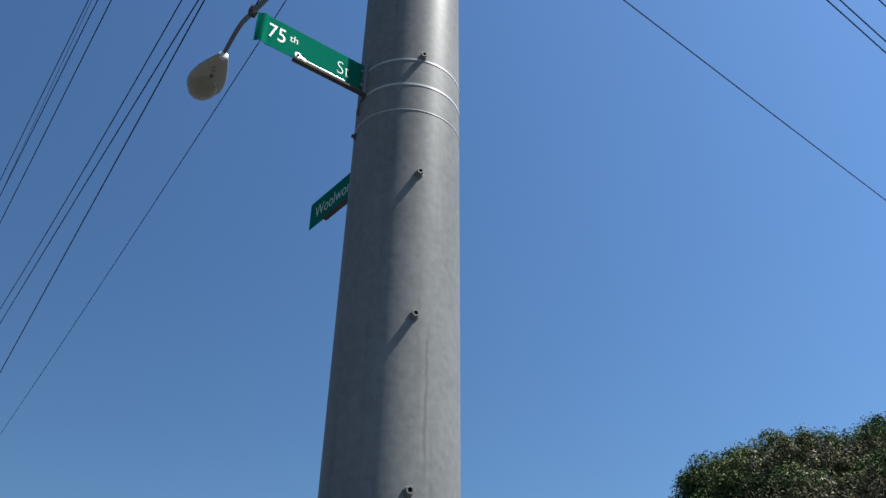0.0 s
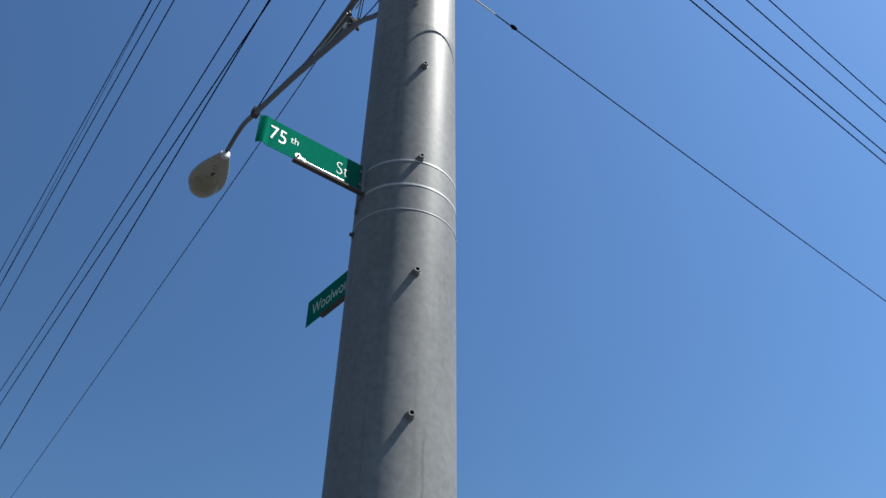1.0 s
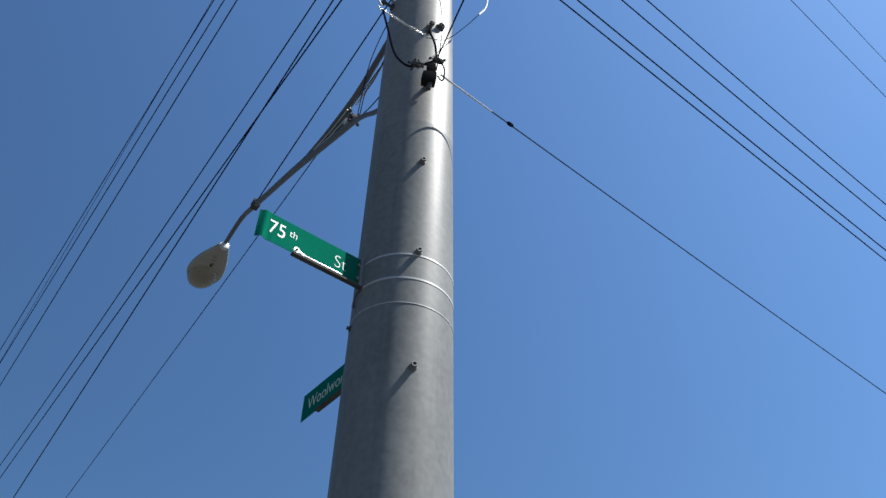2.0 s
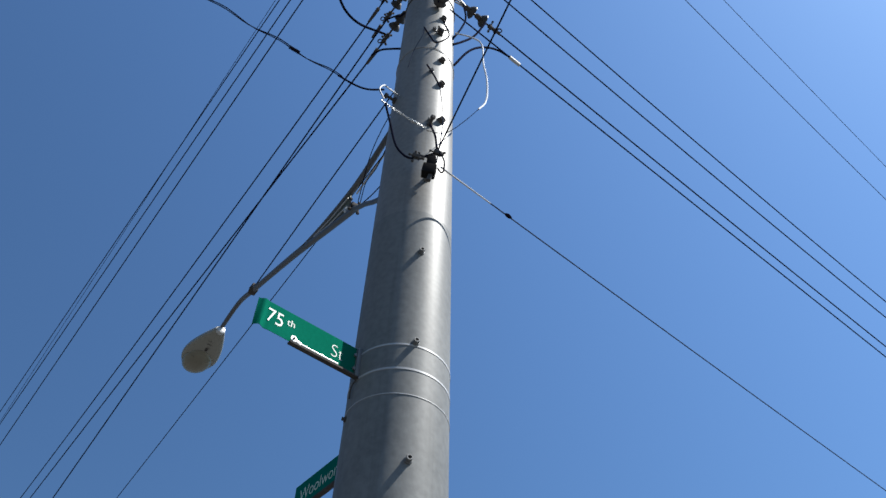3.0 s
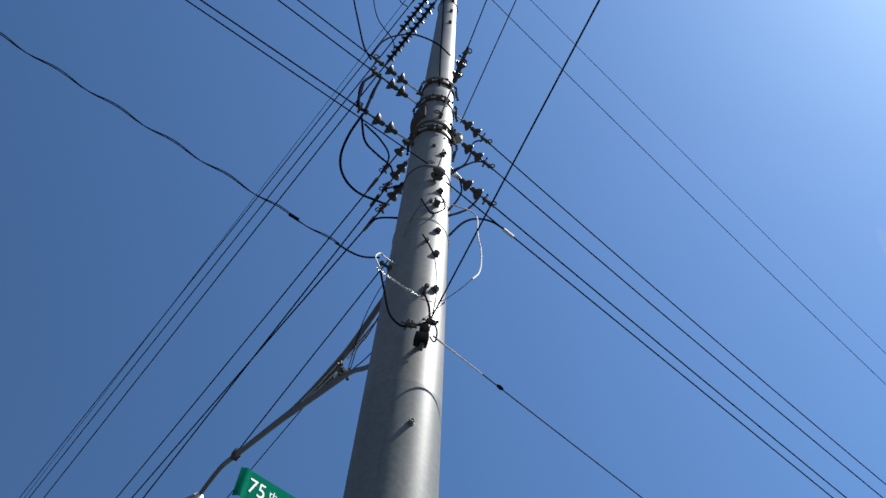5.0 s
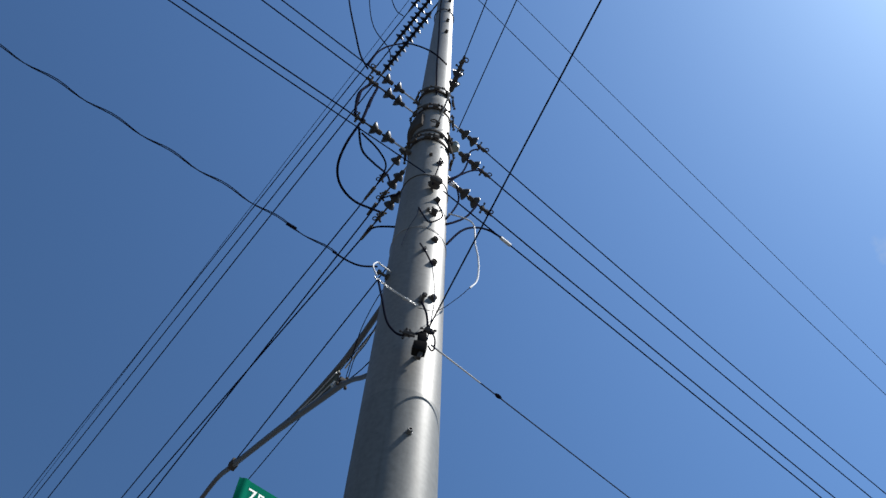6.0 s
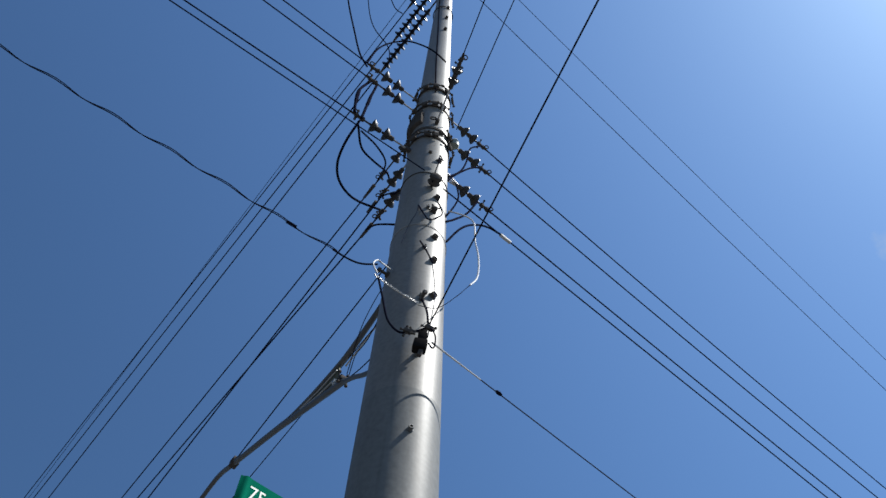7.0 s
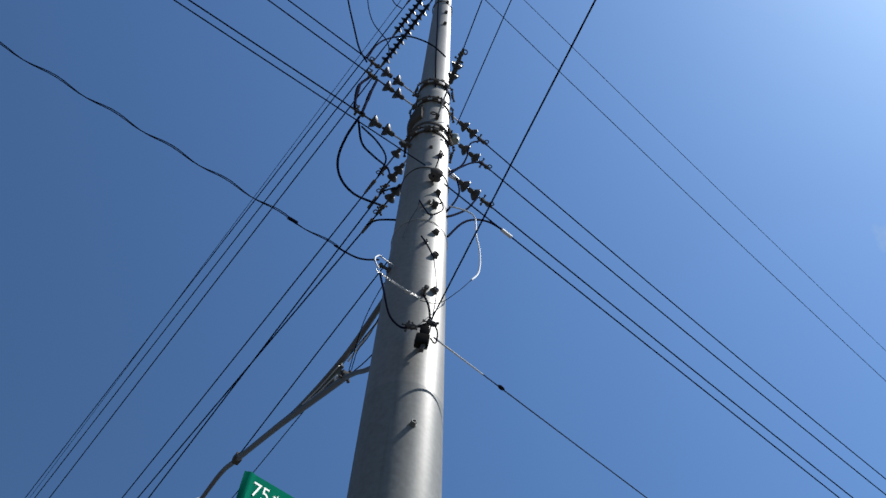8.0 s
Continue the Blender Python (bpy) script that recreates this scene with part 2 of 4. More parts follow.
def block(size, m=Matrix(), bevel=0.004, bm=None):
    own = bmesh.new()
    bmesh.ops.create_cube(own, size=1, matrix=Matrix.Diagonal((*size, 1)))
    if bevel:
        bmesh.ops.bevel(own, geom=own.edges[:], offset=bevel, segments=2, affect="EDGES", profile=0.6)
    bmesh.ops.transform(own, matrix=m, verts=own.verts)
    if bm is None:
        return own
    me = bpy.data.meshes.new("join")
    own.to_mesh(me)
    own.free()
    bm.from_mesh(me)
    bpy.data.meshes.remove(me)
    return bm


def along(az):
    return Vector((math.cos(radians(az)), math.sin(radians(az)), 0))


def axes(at, way, up=(0, 0, 1)):
    """A frame at a point whose z axis is the way given."""
    z = Vector(way).normalized()
    x = Vector(up).cross(z)
    x = x.normalized() if x.length > 1e-4 else Vector((1, 0, 0))
    y = z.cross(x)
    return Matrix.Translation(at) @ Matrix((x, y, z)).transposed().to_4x4()


def words(name, text, size, m, mat, parent, thick=0.0004, squeeze=1.0, thin=0.0):
    """Raised lettering in the built-in font, lying in the xy plane of m."""
    cu = bpy.data.curves.new(name, "FONT")
    cu.body, cu.size, cu.extrude, cu.offset = text, size, thick, -thin
    tmp = new("lettering_draft", cu)
    bpy.context.view_layer.update()
    me = bpy.data.meshes.new_from_object(tmp.evaluated_get(bpy.context.evaluated_depsgraph_get()))
    bpy.data.objects.remove(tmp)
    bpy.data.curves.remove(cu)
    me.transform(m @ Matrix.Diagonal((squeeze, 1, 1, 1)))
    me.name = name
    me.materials.clear()
    me.materials.append(mat)
    ob = new(name, me)
    ob.parent = parent
    return ob


# ---- ground ----
bm = bmesh.new()
bmesh.ops.create_grid(bm, x_segments=60, y_segments=60, size=1500)
for v in bm.verts:
    d = v.co.length
    v.co.z = 0 if d < 60 else 0.6 * noise.noise(v.co * 0.01)
ground = part("ground", bm, ASPHALT)
tagged(ground, "worn grey asphalt street ground reaching to the horizon", "ground", kind="structure")

# ---- the pole ----
POLE_TOP, FOOT_R, TAPER = 32.0, 0.389, 0.0093


def pole_r(z):
    return FOOT_R - TAPER * z


def on_pole(z, phi, out=0.0):
    """A point at height z, turned phi degrees from the near side towards +x, out metres off the steel."""
    r = pole_r(z) + out
    return Vector((r * math.sin(radians(phi)), -r * math.cos(radians(phi)), z))


def outward(phi):
    return Vector((math.sin(radians(phi)), -math.cos(radians(phi)), 0))


pole = thing("utility_pole", "tall tapered grey galvanised steel utility pole with step sockets", "utility pole")
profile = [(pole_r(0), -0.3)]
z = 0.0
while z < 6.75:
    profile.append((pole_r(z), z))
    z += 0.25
# the shaft parts here only to change painted tone, not at a joint
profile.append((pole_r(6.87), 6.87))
part("lower_shaft", lathe(profile, segments=96), ZINC, pole, "weathered lower shaft, coloured darker for its weaker light")
profile = [(pole_r(6.87), 6.87)]
z = 7.0
while z < 14.2:
    profile.append((pole_r(z), z))
    z += 0.25
profile += [(pole_r(14.25), 14.25), (pole_r(14.25) - 0.012, 14.27)]
z = 14.5
while z < POLE_TOP:
    profile.append((pole_r(z) - 0.012, z))
    z += 0.5
profile += [(pole_r(POLE_TOP) - 0.012, POLE_TOP), (pole_r(POLE_TOP) - 0.03, POLE_TOP + 0.03), (0, POLE_TOP + 0.04)]
part("upper_shaft", lathe(profile, segments=96), ZINC_UP, pole, "upper shaft, coloured paler for its stronger light")
for z, wide, mat in ((5.42, 0.008, STRAP), (5.21, 0.009, STRAP), (5.00, 0.0035, STRAP)):
    r = pole_r(z)
    part("strap", lathe([(r + 0.001, z - wide), (r + 0.003, z - wide * 0.85), (r + 0.003, z + wide * 0.85), (r + 0.001, z + wide)], segments=96), mat, pole, "thin bright steel strap")
for z, thick, mat in ((9.62, 0.004, STRAP), (11.02, 0.006, DARKIRON)):
    ring = [on_pole(z + 0.05 * math.cos(radians(a * 7.5 - 20)), a * 7.5, 0.006) for a in range(49)]
    part("wire_ring", tube(ring, thick, 6), mat, pole)


ring = [on_pole(20.05 + 0.06 * math.cos(radians(a * 7.5 + 20)), a * 7.5, 0.006) for a in range(49)]
part("wire_ring", tube(ring, 0.011, 6), DARKIRON, pole)


def step_socket(z, phi, mat=SOCKET, length=0.042, r=0.0215):
    m = axes(on_pole(z, phi, -0.006), outward(phi))
    s = part("step_socket", lathe([(r * 1.25, 0), (r * 1.25, 0.012), (r, 0.016), (r, length), (r * 0.9, length + 0.004), (r * 0.58, length + 0.004), (r * 0.58, length - 0.02), (0, length - 0.02)], m, 12), mat, pole)
    # near-black disc paints the shade inside the hollow end
    part("mouth_shade", lathe([(r * 0.57, length - 0.019), (0, length - 0.0185)], m, 12), HOLE_SHADE, s)


for i in range(9):
    step_socket(2.655 + 0.93 * i, 13.5 if i < 7 else 11)
for z, phi in ((8.32, 34.5), (8.98, 31.5), (9.47, 31), (10.45, 30.5), (11.55, 30.5), (12.53, 30.5)):
    step_socket(z, phi, DARKIRON, 0.045, 0.033)
step_socket(10.05, 24, DARKIRON, 0.06, 0.03)
step_socket(11.72, 5, DARKIRON, 0.03, 0.022)
for z, phi in ((18.2, 19), (19.15, 21), (20.1, 26), (21.05, 26)):
    step_socket(z, phi, DARKIRON, 0.05, 0.03)


def pole_clamp(z, ears, high=0.06):
    """A bolted collar round the pole, with ears that carry the strings."""
    r = pole_r(z)
    c = part("pole_clamp", lathe([(r, z - high / 2), (r + 0.014, z - high / 2), (r + 0.016, z), (r + 0.014, z + high / 2), (r, z + high / 2)], segments=64), DARKIRON, pole, "dark weathered bolted pole collar")
    for phi in ears:
        out = outward(phi)
        m = axes(on_pole(z, phi, 0.045), (0, 0, 1), up=out)
        part("ear", block((0.09, 0.035, 0.11), m, 0.006), DARKIRON, c)
        bolt = axes(on_pole(z, phi, 0.055), out.cross(Vector((0, 0, 1))))
        part("bolt", lathe([(0.021, -0.10), (0.021, -0.08), (0.011, -0.08), (0.011, 0.09), (0.02, 0.09), (0.02, 0.11)], bolt, 8), DARKIRON, c)


pole_clamp(12.30, (-45, -8, 12, 62, 100, -95, 150))
pole_clamp(12.62, (75, 58, -150))
pole_clamp(13.55, (-62, -25, 4, 28, 80, -100, 160))
pole_clamp(14.40, (-70, -30, 2, 40, 75, 130, -150))
pole_clamp(22.84, (-150, -120, 60))
pole_clamp(24.83, (-150, 60, -120))
pole_clamp(27.40, (-150, 60, -120))
for z, phi in ((4.95, -72),):
    part("bolt", lathe([(0.02, 0), (0.02, 0.012), (0.012, 0.014), (0.012, 0.028), (0, 0.03)], axes(on_pole(z, phi, -0.003), outward(phi)), 8), DARKIRON, pole)
part("strap_tail", tube(smooth_line([on_pole(5.21, -52, 0.006), on_pole(5.16, -60, 0.02), on_pole(5.09, -66, 0.008)], 5), 0.006, 6), DARKIRON, pole)
# saddle plate on the collar's far shoulder
bm = bmesh.new()
rows = []
for k in range(13):
    phi = -118 + 7.5 * k
    row = []
    for out, dz in ((0.005, -0.24), (0.055, -0.22), (0.075, 0.0), (0.055, 0.22), (0.005, 0.24)):
        row.append(bm.verts.new(on_pole(13.05 + dz + 0.004 * (k - 6), phi, out)))
    rows.append(row)
for a, b in zip(rows, rows[1:]):
    for i in range(4):
        bm.faces.new((a[i], b[i], b[i + 1], a[i + 1]))
for row in (rows[0], rows[-1]):
    bm.faces.new(row)
bmesh.ops.recalc_face_normals(bm, faces=bm.faces)
part("saddle_plate", bm, DARKIRON, pole)
# eye nut and pale spool on the collars
m = axes(on_pole(12.86, 3, 0.03), outward(3))
ring = [m @ Vector((0.045 * math.cos(a), 0.045 * math.sin(a) + 0.02, 0.02)) for a in (2 * math.pi * k / 16 for k in range(17))]
part("eye_nut", tube(ring, 0.010, 6), DARKIRON, pole)
part("spool", lathe([(0.0, -0.07), (0.05, -0.065), (0.06, -0.03), (0.045, 0.0), (0.06, 0.03), (0.05, 0.065), (0, 0.07)], pose(*on_pole(12.62, 78, 0.085)) @ Matrix.Diagonal((1.12, 1.12, 1.2, 1)), 16), WHITE, pole, "pale porcelain spool")
gw = [on_pole(14.2, 2.5, 0.008), on_pole(15.0, -3, 0.008), on_pole(15.9, -8, 0.0), on_pole(17.8, -16, 0.0), on_pole(20.6, -33, 0.0), on_pole(26, -50, 0.0)]
part("ground_wire", tube(smooth_line(gw, 8), 0.012, 6), BLACKWIRE, pole, "thin black wire running up the steel")

# ---- street name signs ----


def sign_blade(length, high, curl):
    """A thin blade from x = -length to 0, standing in the xz plane of its own frame, with its outer end bent."""
    bm = bmesh.new()
    cols, rows_n = 64, 6
    sheets = []
    for off in (0.0016, -0.0016):
        sheet = []
        for i in range(cols + 1):
            s = -length + length * i / cols
            col = []
            for j in range(rows_n + 1):
                zz = high * j / rows_n
                k = max(0.0, (-s - (length - 0.105) - 0.02 * (j / rows_n)) / 0.105)
                wave = curl * k * math.sin(k * 7.5 + 2.2 * j / rows_n)
                col.append(bm.verts.new((s, off + wave, zz)))
            sheet.append(col)
        sheets.append(sheet)
    a, b = sheets
    for i in range(cols):
        for j in range(rows_n):
            bm.faces.new((a[i][j], a[i][j + 1], a[i + 1][j + 1], a[i + 1][j]))
            bm.faces.new((b[i][j], b[i + 1][j], b[i + 1][j + 1], b[i][j + 1]))
    for i in range(cols):
        bm.faces.new((a[i][0], a[i + 1][0], b[i + 1][0], b[i][0]))
        bm.faces.new((a[i][-1], b[i][-1], b[i + 1][-1], a[i + 1][-1]))
    for j in range(rows_n):
        bm.faces.new((a[0][j], b[0][j], b[0][j + 1], a[0][j + 1]))
        bm.faces.new((a[-1][j], a[-1][j + 1], b[-1][j + 1], b[-1][j]))
    bmesh.ops.recalc_face_normals(bm, faces=bm.faces)
    return bm


FACE = Matrix(((1, 0, 0, 0), (0, 0, -1, 0), (0, 1, 0, 0), (0, 0, 0, 1)))  # lettering plane turned upright, facing -y of the sign
s1 = thing("street_sign", "green street name blade with white lettering and a bent outer end", "street sign", group="street name signs")
s1.matrix_basis = pose(-0.285, -0.186, 5.236, 0, 0, 34.3)
part("blade", sign_blade(0.785, 0.232, 0.019), GREEN, s1)
words("lettering", "75", 0.158, Matrix.Translation((-0.715, -0.0024, 0.072)) @ FACE, WHITE, s1, squeeze=0.82)
words("lettering", "th", 0.078, Matrix.Translation((-0.565, -0.0024, 0.118)) @ FACE, WHITE, s1, squeeze=0.95)
words("lettering", "St", 0.150, Matrix.Translation((-0.225, -0.0024, 0.062)) @ FACE, WHITE, s1, squeeze=0.85, thin=0.0035)
bar = part("bracket", block((0.53, 0.036, 0.016), pose(-0.262, -0.004, -0.010), 0.003), DARKIRON, s1, "dark metal bracket rail under the blade")
lip = block((0.34, 0.005, 0.010), pose(-0.335, -0.021, 0.004), 0.002)
lathe([(0.0, 0), (0.022, 0), (0.024, 0.002), (0.022, 0.005), (0, 0.005)], axes((-0.505, -0.019, 0.018), (0, -1, 0)), 16, lip)
block((0.06, 0.005, 0.022), pose(-0.475, -0.021, 0.010, 0, 18, 0), 0.002, lip)
part("lip", lip, ALU, bar, "bright aluminium rail lip")
part("bolt", lathe([(0.008, 0), (0.008, 0.009), (0, 0.009)], axes((-0.505, -0.021, 0.018), (0, -1, 0)), 8), DARKIRON, bar)
part("mount", block((0.05, 0.05, 0.24), pose(-0.005, 0.0, 0.11), 0.006), SOCKET, s1, "grey pole bracket strapped to the steel")
part("bolt", lathe([(0.014, 0), (0.014, 0.012), (0.0, 0.014)], axes((-0.035, -0.004, 0.165), (0, -1, 0)), 8), SOCKET, s1)
part("bolt", lathe([(0.014, 0), (0.014, 0.012), (0.0, 0.014)], axes((-0.035, -0.004, 0.05), (0, -1, 0)), 8), SOCKET, s1)

s2 = thing("street_sign", "shaded green street name blade with pale lettering behind the pole", "street sign", group="street name signs")
s2.matrix_basis = pose(*(along(124.3) * 0.36 + Vector((0, 0, 4.93))), 0, 0, 124.3 - 180)
part("blade", sign_blade(0.875, 0.228, 0.0), GREENDK, s2)
words("lettering", "Woolwor", 0.150, Matrix.Translation((-0.80, -0.0024, 0.066)) @ FACE, CREAM, s2, squeeze=0.80, thin=0.002)
part("bracket", block((0.66, 0.036, 0.02), pose(-0.32, -0.002, -0.008), 0.003), DARKIRON, s2)
part("mount", block((0.05, 0.05, 0.24), pose(-0.005, 0.0, 0.11), 0.006), SOCKET, s2)

# ---- street lamp on its bracket arm ----
U2 = along(121.0)


def arm_at(r, z, side=0.0):
    return U2 * r + Vector((U2.y, -U2.x, 0)) * side + Vector((0, 0, z))


lamp = thing("street_lamp", "grey street lamp head on a trussed bracket arm", "street lamp", at=(0, 0, 0))
part("main_pipe", tube(smooth_line([arm_at(2.36, 9.02), arm_at(2.9, 9.22), arm_at(3.89, 9.56), arm_at(4.38, 9.71), arm_at(4.90, 9.60)], 6), 0.040, 12, end=0.028), ARM, lamp)
part("upper_pipe", tube(smooth_line([arm_at(0.28, 9.43), arm_at(0.67, 9.25), arm_at(1.13, 9.05), arm_at(1.42, 8.995), arm_at(1.91, 8.99), arm_at(2.36, 9.04), arm_at(2.5, 9.08)], 5), 0.034, 10), ARM, lamp)
part("stay_rod", tube([arm_at(0.32, 9.36, 0.07), arm_at(0.80, 9.13, 0.06), arm_at(1.30, 8.93, 0.04)], 0.010, 8), ALU, lamp, "thin bare stay rod")
part("lower_pipe", tube(smooth_line([arm_at(1.16, 8.51), arm_at(1.58, 8.68), arm_at(2.35, 9.0), arm_at(2.5, 9.06)], 5), 0.034, 10), ARM, lamp)
part("strut", tube(smooth_line([arm_at(0.26, 7.90), arm_at(0.73, 8.18), arm_at(0.98, 8.38), arm_at(1.30, 8.58)], 4), 0.026, 10), ARM, lamp)
for z in (8.72, 8.87):
    part("web_bar", tube([arm_at(1.36, z, -0.022), arm_at(1.75, z * 0.6 + 3.556, -0.022), arm_at(2.12, z * 0.15 + 7.61, -0.022)], 0.009, 8), ALU, lamp, "bare bright web bar")
bm = bmesh.new()
faces = [[bm.verts.new(arm_at(r, z, sd)) for r, z in ((1.30, 8.62), (1.36, 8.97), (1.60, 8.98), (2.34, 9.02))] for sd in (-0.006, 0.006)]
bm.faces.new(faces[0])
bm.faces.new(faces[1][::-1])
for i in range(4):
    bm.faces.new((faces[0][i], faces[1][i], faces[1][(i + 1) % 4], faces[0][(i + 1) % 4]))
bmesh.ops.recalc_face_normals(bm, faces=bm.faces)
part("gusset", bm, OLIVE, lamp, "weathered olive grey gusset plate", smooth=False)
clamp = part("arm_clamp", block((0.055, 0.085, 0.06), Matrix.Translation(arm_at(1.22, 8.60)) @ pose(0, 0, 0, 0, 0, 121), 0.012), DARKIRON, lamp)
for sd in (-0.05, 0.05):
    part("bolt", lathe([(0.018, -0.09), (0.018, -0.07), (0.010, -0.07), (0.010, 0.07), (0.018, 0.07), (0.018, 0.09)], pose(*arm_at(1.22, 8.60, sd)), 8), DARKIRON, clamp)
part("band", lathe([(0.044, -0.018), (0.047, 0), (0.044, 0.018)], axes(arm_at(1.36, 8.66), arm_at(1, 0.35)), 14), ALU, lamp)
part("cable_clamp", block((0.13, 0.10, 0.11), Matrix.Translation(arm_at(3.89, 9.575)) @ pose(0, 0, 0, 0, 0, 121), 0.02), DARKIRON, lamp)
for z in (9.43, 7.90):
    part("pole_plate", block((0.04, 0.20, 0.28), Matrix.Translation(arm_at(pole_r(z) + 0.012, z)) @ pose(0, 0, 0, 0, 0, 121), 0.006), ARM, lamp)


def loft_head(length, wide, low, high, bm=None):
    """A cobra-head shell along +x: narrow neck, broad rounded front."""
    bm = bm or bmesh.new()
    rings = []
    for i in range(17):
        t = i / 16
        w = wide * (0.27 + 0.73 * math.sin(min(t * 1.45, 1.0) * math.pi / 2)) * max(1 - max(0, (t - 0.62) / 0.385) ** 1.9, 0.0) ** 0.62
        h = high * (0.45 + 0.55 * math.sin(min(t * 1.5, 1) * math.pi / 2)) * math.sqrt(max(1 - max(0, (t - 0.6) / 0.405) ** 2, 0.01))
        ring = []
        for k in range(20):
            a = 2 * math.pi * k / 20
            y = w * math.copysign(abs(math.cos(a)) ** 0.75, math.cos(a))
            zz = math.copysign(abs(math.sin(a)) ** 0.85, math.sin(a))
            ring.append(bm.verts.new((t * length, y, zz * (h if zz > 0 else low * (0.5 + 0.5 * w / wide)))))
        rings.append(ring)
    for a, b in zip(rings, rings[1:]):
        for k in range(20):
            bm.faces.new((a[k], a[(k + 1) % 20], b[(k + 1) % 20], b[k]))
    bm.faces.new(rings[0])
    bm.faces.new(rings[-1][::-1])
    bmesh.ops.recalc_face_normals(bm, faces=bm.faces)
    return bm


HEADM = Matrix.Translation(arm_at(4.86, 9.57)) @ pose(0, 0, 0, 0, 0, 121.0)
bm = loft_head(1.02, 0.25, 0.05, 0.14)
bmesh.ops.transform(bm, matrix=HEADM, verts=bm.verts)
head = part("housing", bm, HEAD, lamp, "faded beige cobra-head housing")
bm = bmesh.new()
bmesh.ops.create_uvsphere(bm, u_segments=24, v_segments=12, radius=1, matrix=HEADM @ pose(0.74, 0, -0.03) @ Matrix.Diagonal((0.265, 0.195, 0.10, 1)))
part("lens", bm, LENS, head, "cloudy yellowed glass lens")
rim = [HEADM @ Vector((0.74 + 0.255 * math.cos(a), 0.19 * math.sin(a), -0.045)) for a in (2 * math.pi * k / 28 for k in range(29))]
part("lens_rim", tube(rim, 0.004, 6), HEAD, head)
part("collar", lathe([(0.042, -0.045), (0.056, -0.04), (0.060, 0.010), (0.050, 0.03)], axes(HEADM @ Vector((0.01, 0, 0)), U2), 16), ALU, head, "bright metal neck collar")
part("latch", block((0.05, 0.03, 0.02), HEADM @ pose(0.42, 0.0, -0.052), 0.004), DARKIRON, head)
for k, wd in enumerate((0.05, 0.07, 0.05)):
    part("marking", block((0.012, wd, 0.002), HEADM @ pose(0.24 + 0.07 * k, 0.03 - 0.02 * k, -0.051), 0), BARS, head, "faded dark marking")

# ---- insulator strings ----


def bell(m, r=0.105, mat=PORCELAIN):
    return lathe([(0.0, -0.075), (0.030, -0.072), (0.036, -0.03), (0.05, -0.022), (r * 0.8, 0.004), (r, 0.034), (r * 0.98, 0.044), (r * 0.82, 0.036), (r * 0.6, 0.048), (r * 0.42, 0.036), (0.02, 0.046), (0.014, 0.085), (0, 0.085)], m, 20)


def string(name, az, z, s_bells, s_clamp, start, label, r=0.094, twin=False, sleeve=None):
    """A dead-end string: link rods, two bells, and a clamp with its bolt, out from the pole along az."""
    u = along(az)
    ob = thing(name, label, "insulator", at=u * start + Vector((0, 0, z)), group="insulator strings")
    q = lambda s: u * (s - start)
    part("link", tube([q(start), q(s_bells[0] - 0.06)], 0.013, 8), STRAP, ob, "bare steel link rod")
    if twin:
        for off in (-0.05, 0.05):
            part("link", tube([q(start) + along(az + 90) * off, q(s_bells[0] - 0.10) + along(az + 90) * off * 0.3], 0.011, 8), BRIGHTWIRE, ob, "bright bare link rod")
    if sleeve:
        part("sleeve", tube(smooth_line([q(sleeve[0]), q((sleeve[0] + sleeve[1]) / 2), q(sleeve[1])], 3), 0.030, 8, end=0.020), DARKIRON, ob, "dark compression sleeve")
    m = axes(q(start + 0.04), u)
    part("shackle", block((0.05, 0.07, 0.08), m, 0.01), DARKIRON, ob)
    for s in s_bells:
        b = part("bell", bell(axes(q(s), u), r), PORCELAIN, ob, "grey glazed porcelain bell")
        part("cap", lathe([(0.0, -0.11), (0.022, -0.105), (0.034, -0.09), (0.036, -0.035), (0.03, -0.03)], axes(q(s), u), 14), DARKIRON, b)
    part("pin", tube([q(s_bells[-1] + 0.06), q(s_clamp)], 0.013, 8), DARKIRON, ob)
    c = part("clamp", tube(smooth_line([q(s_clamp - 0.06), q(s_clamp), q(s_clamp + 0.07), q(s_clamp + 0.15)], 3), 0.030, 8, end=0.014), DARKIRON, ob, "dark dead-end clamp")
    side = along(az - 90 if 0 < az < 90 else az + 90)
    eye_m = axes(q(s_clamp + 0.10) + side * 0.042, Vector((0, 0, 1)) + side * 0.4, up=u)
    part("eye", tube([eye_m @ Vector((0.030 * math.cos(a), 0.030 * math.sin(a), 0)) for a in (2 * math.pi * k / 14 for k in range(15))], 0.009, 6), DARKIRON, c)
    for k, s in enumerate((s_clamp - 0.03, s_clamp + 0.06)):
        body = block((0.055, 0.075, 0.05), axes(q(s), u), 0.014)
        lathe([(0.017, -0.085), (0.017, -0.06), (0.009, -0.06), (0.009, 0.075), (0.016, 0.075), (0.016, 0.095)], Matrix.Translation(q(s)) @ pose(0, 0, 0, 35 - 60 * k, 0, az), 8, body)
        part("u_bolt", body, DARKIRON, c)
    return ob


RIGHT, LEFT, FAR = "dead-end string of two porcelain bells on the pole collar", "porcelain bell string holding the overhead street wire", "short porcelain bell string holding the far line"
string("insulator_string", 34.7, 14.31, (0.64, 0.82), 1.00, 0.27, RIGHT)
string("insulator_string", 34.6, 13.37, (0.65, 0.85), 1.03, 0.27, RIGHT)
string("insulator_string", 34.6, 12.08, (0.64, 0.83), 1.02, 0.28, RIGHT, twin=True)
string("insulator_string", -148.5, 14.00, (0.67, 0.88), 1.08, 0.27, LEFT)
string("insulator_string", -148.8, 13.49, (0.62, 0.80), 1.06, 0.27, LEFT)
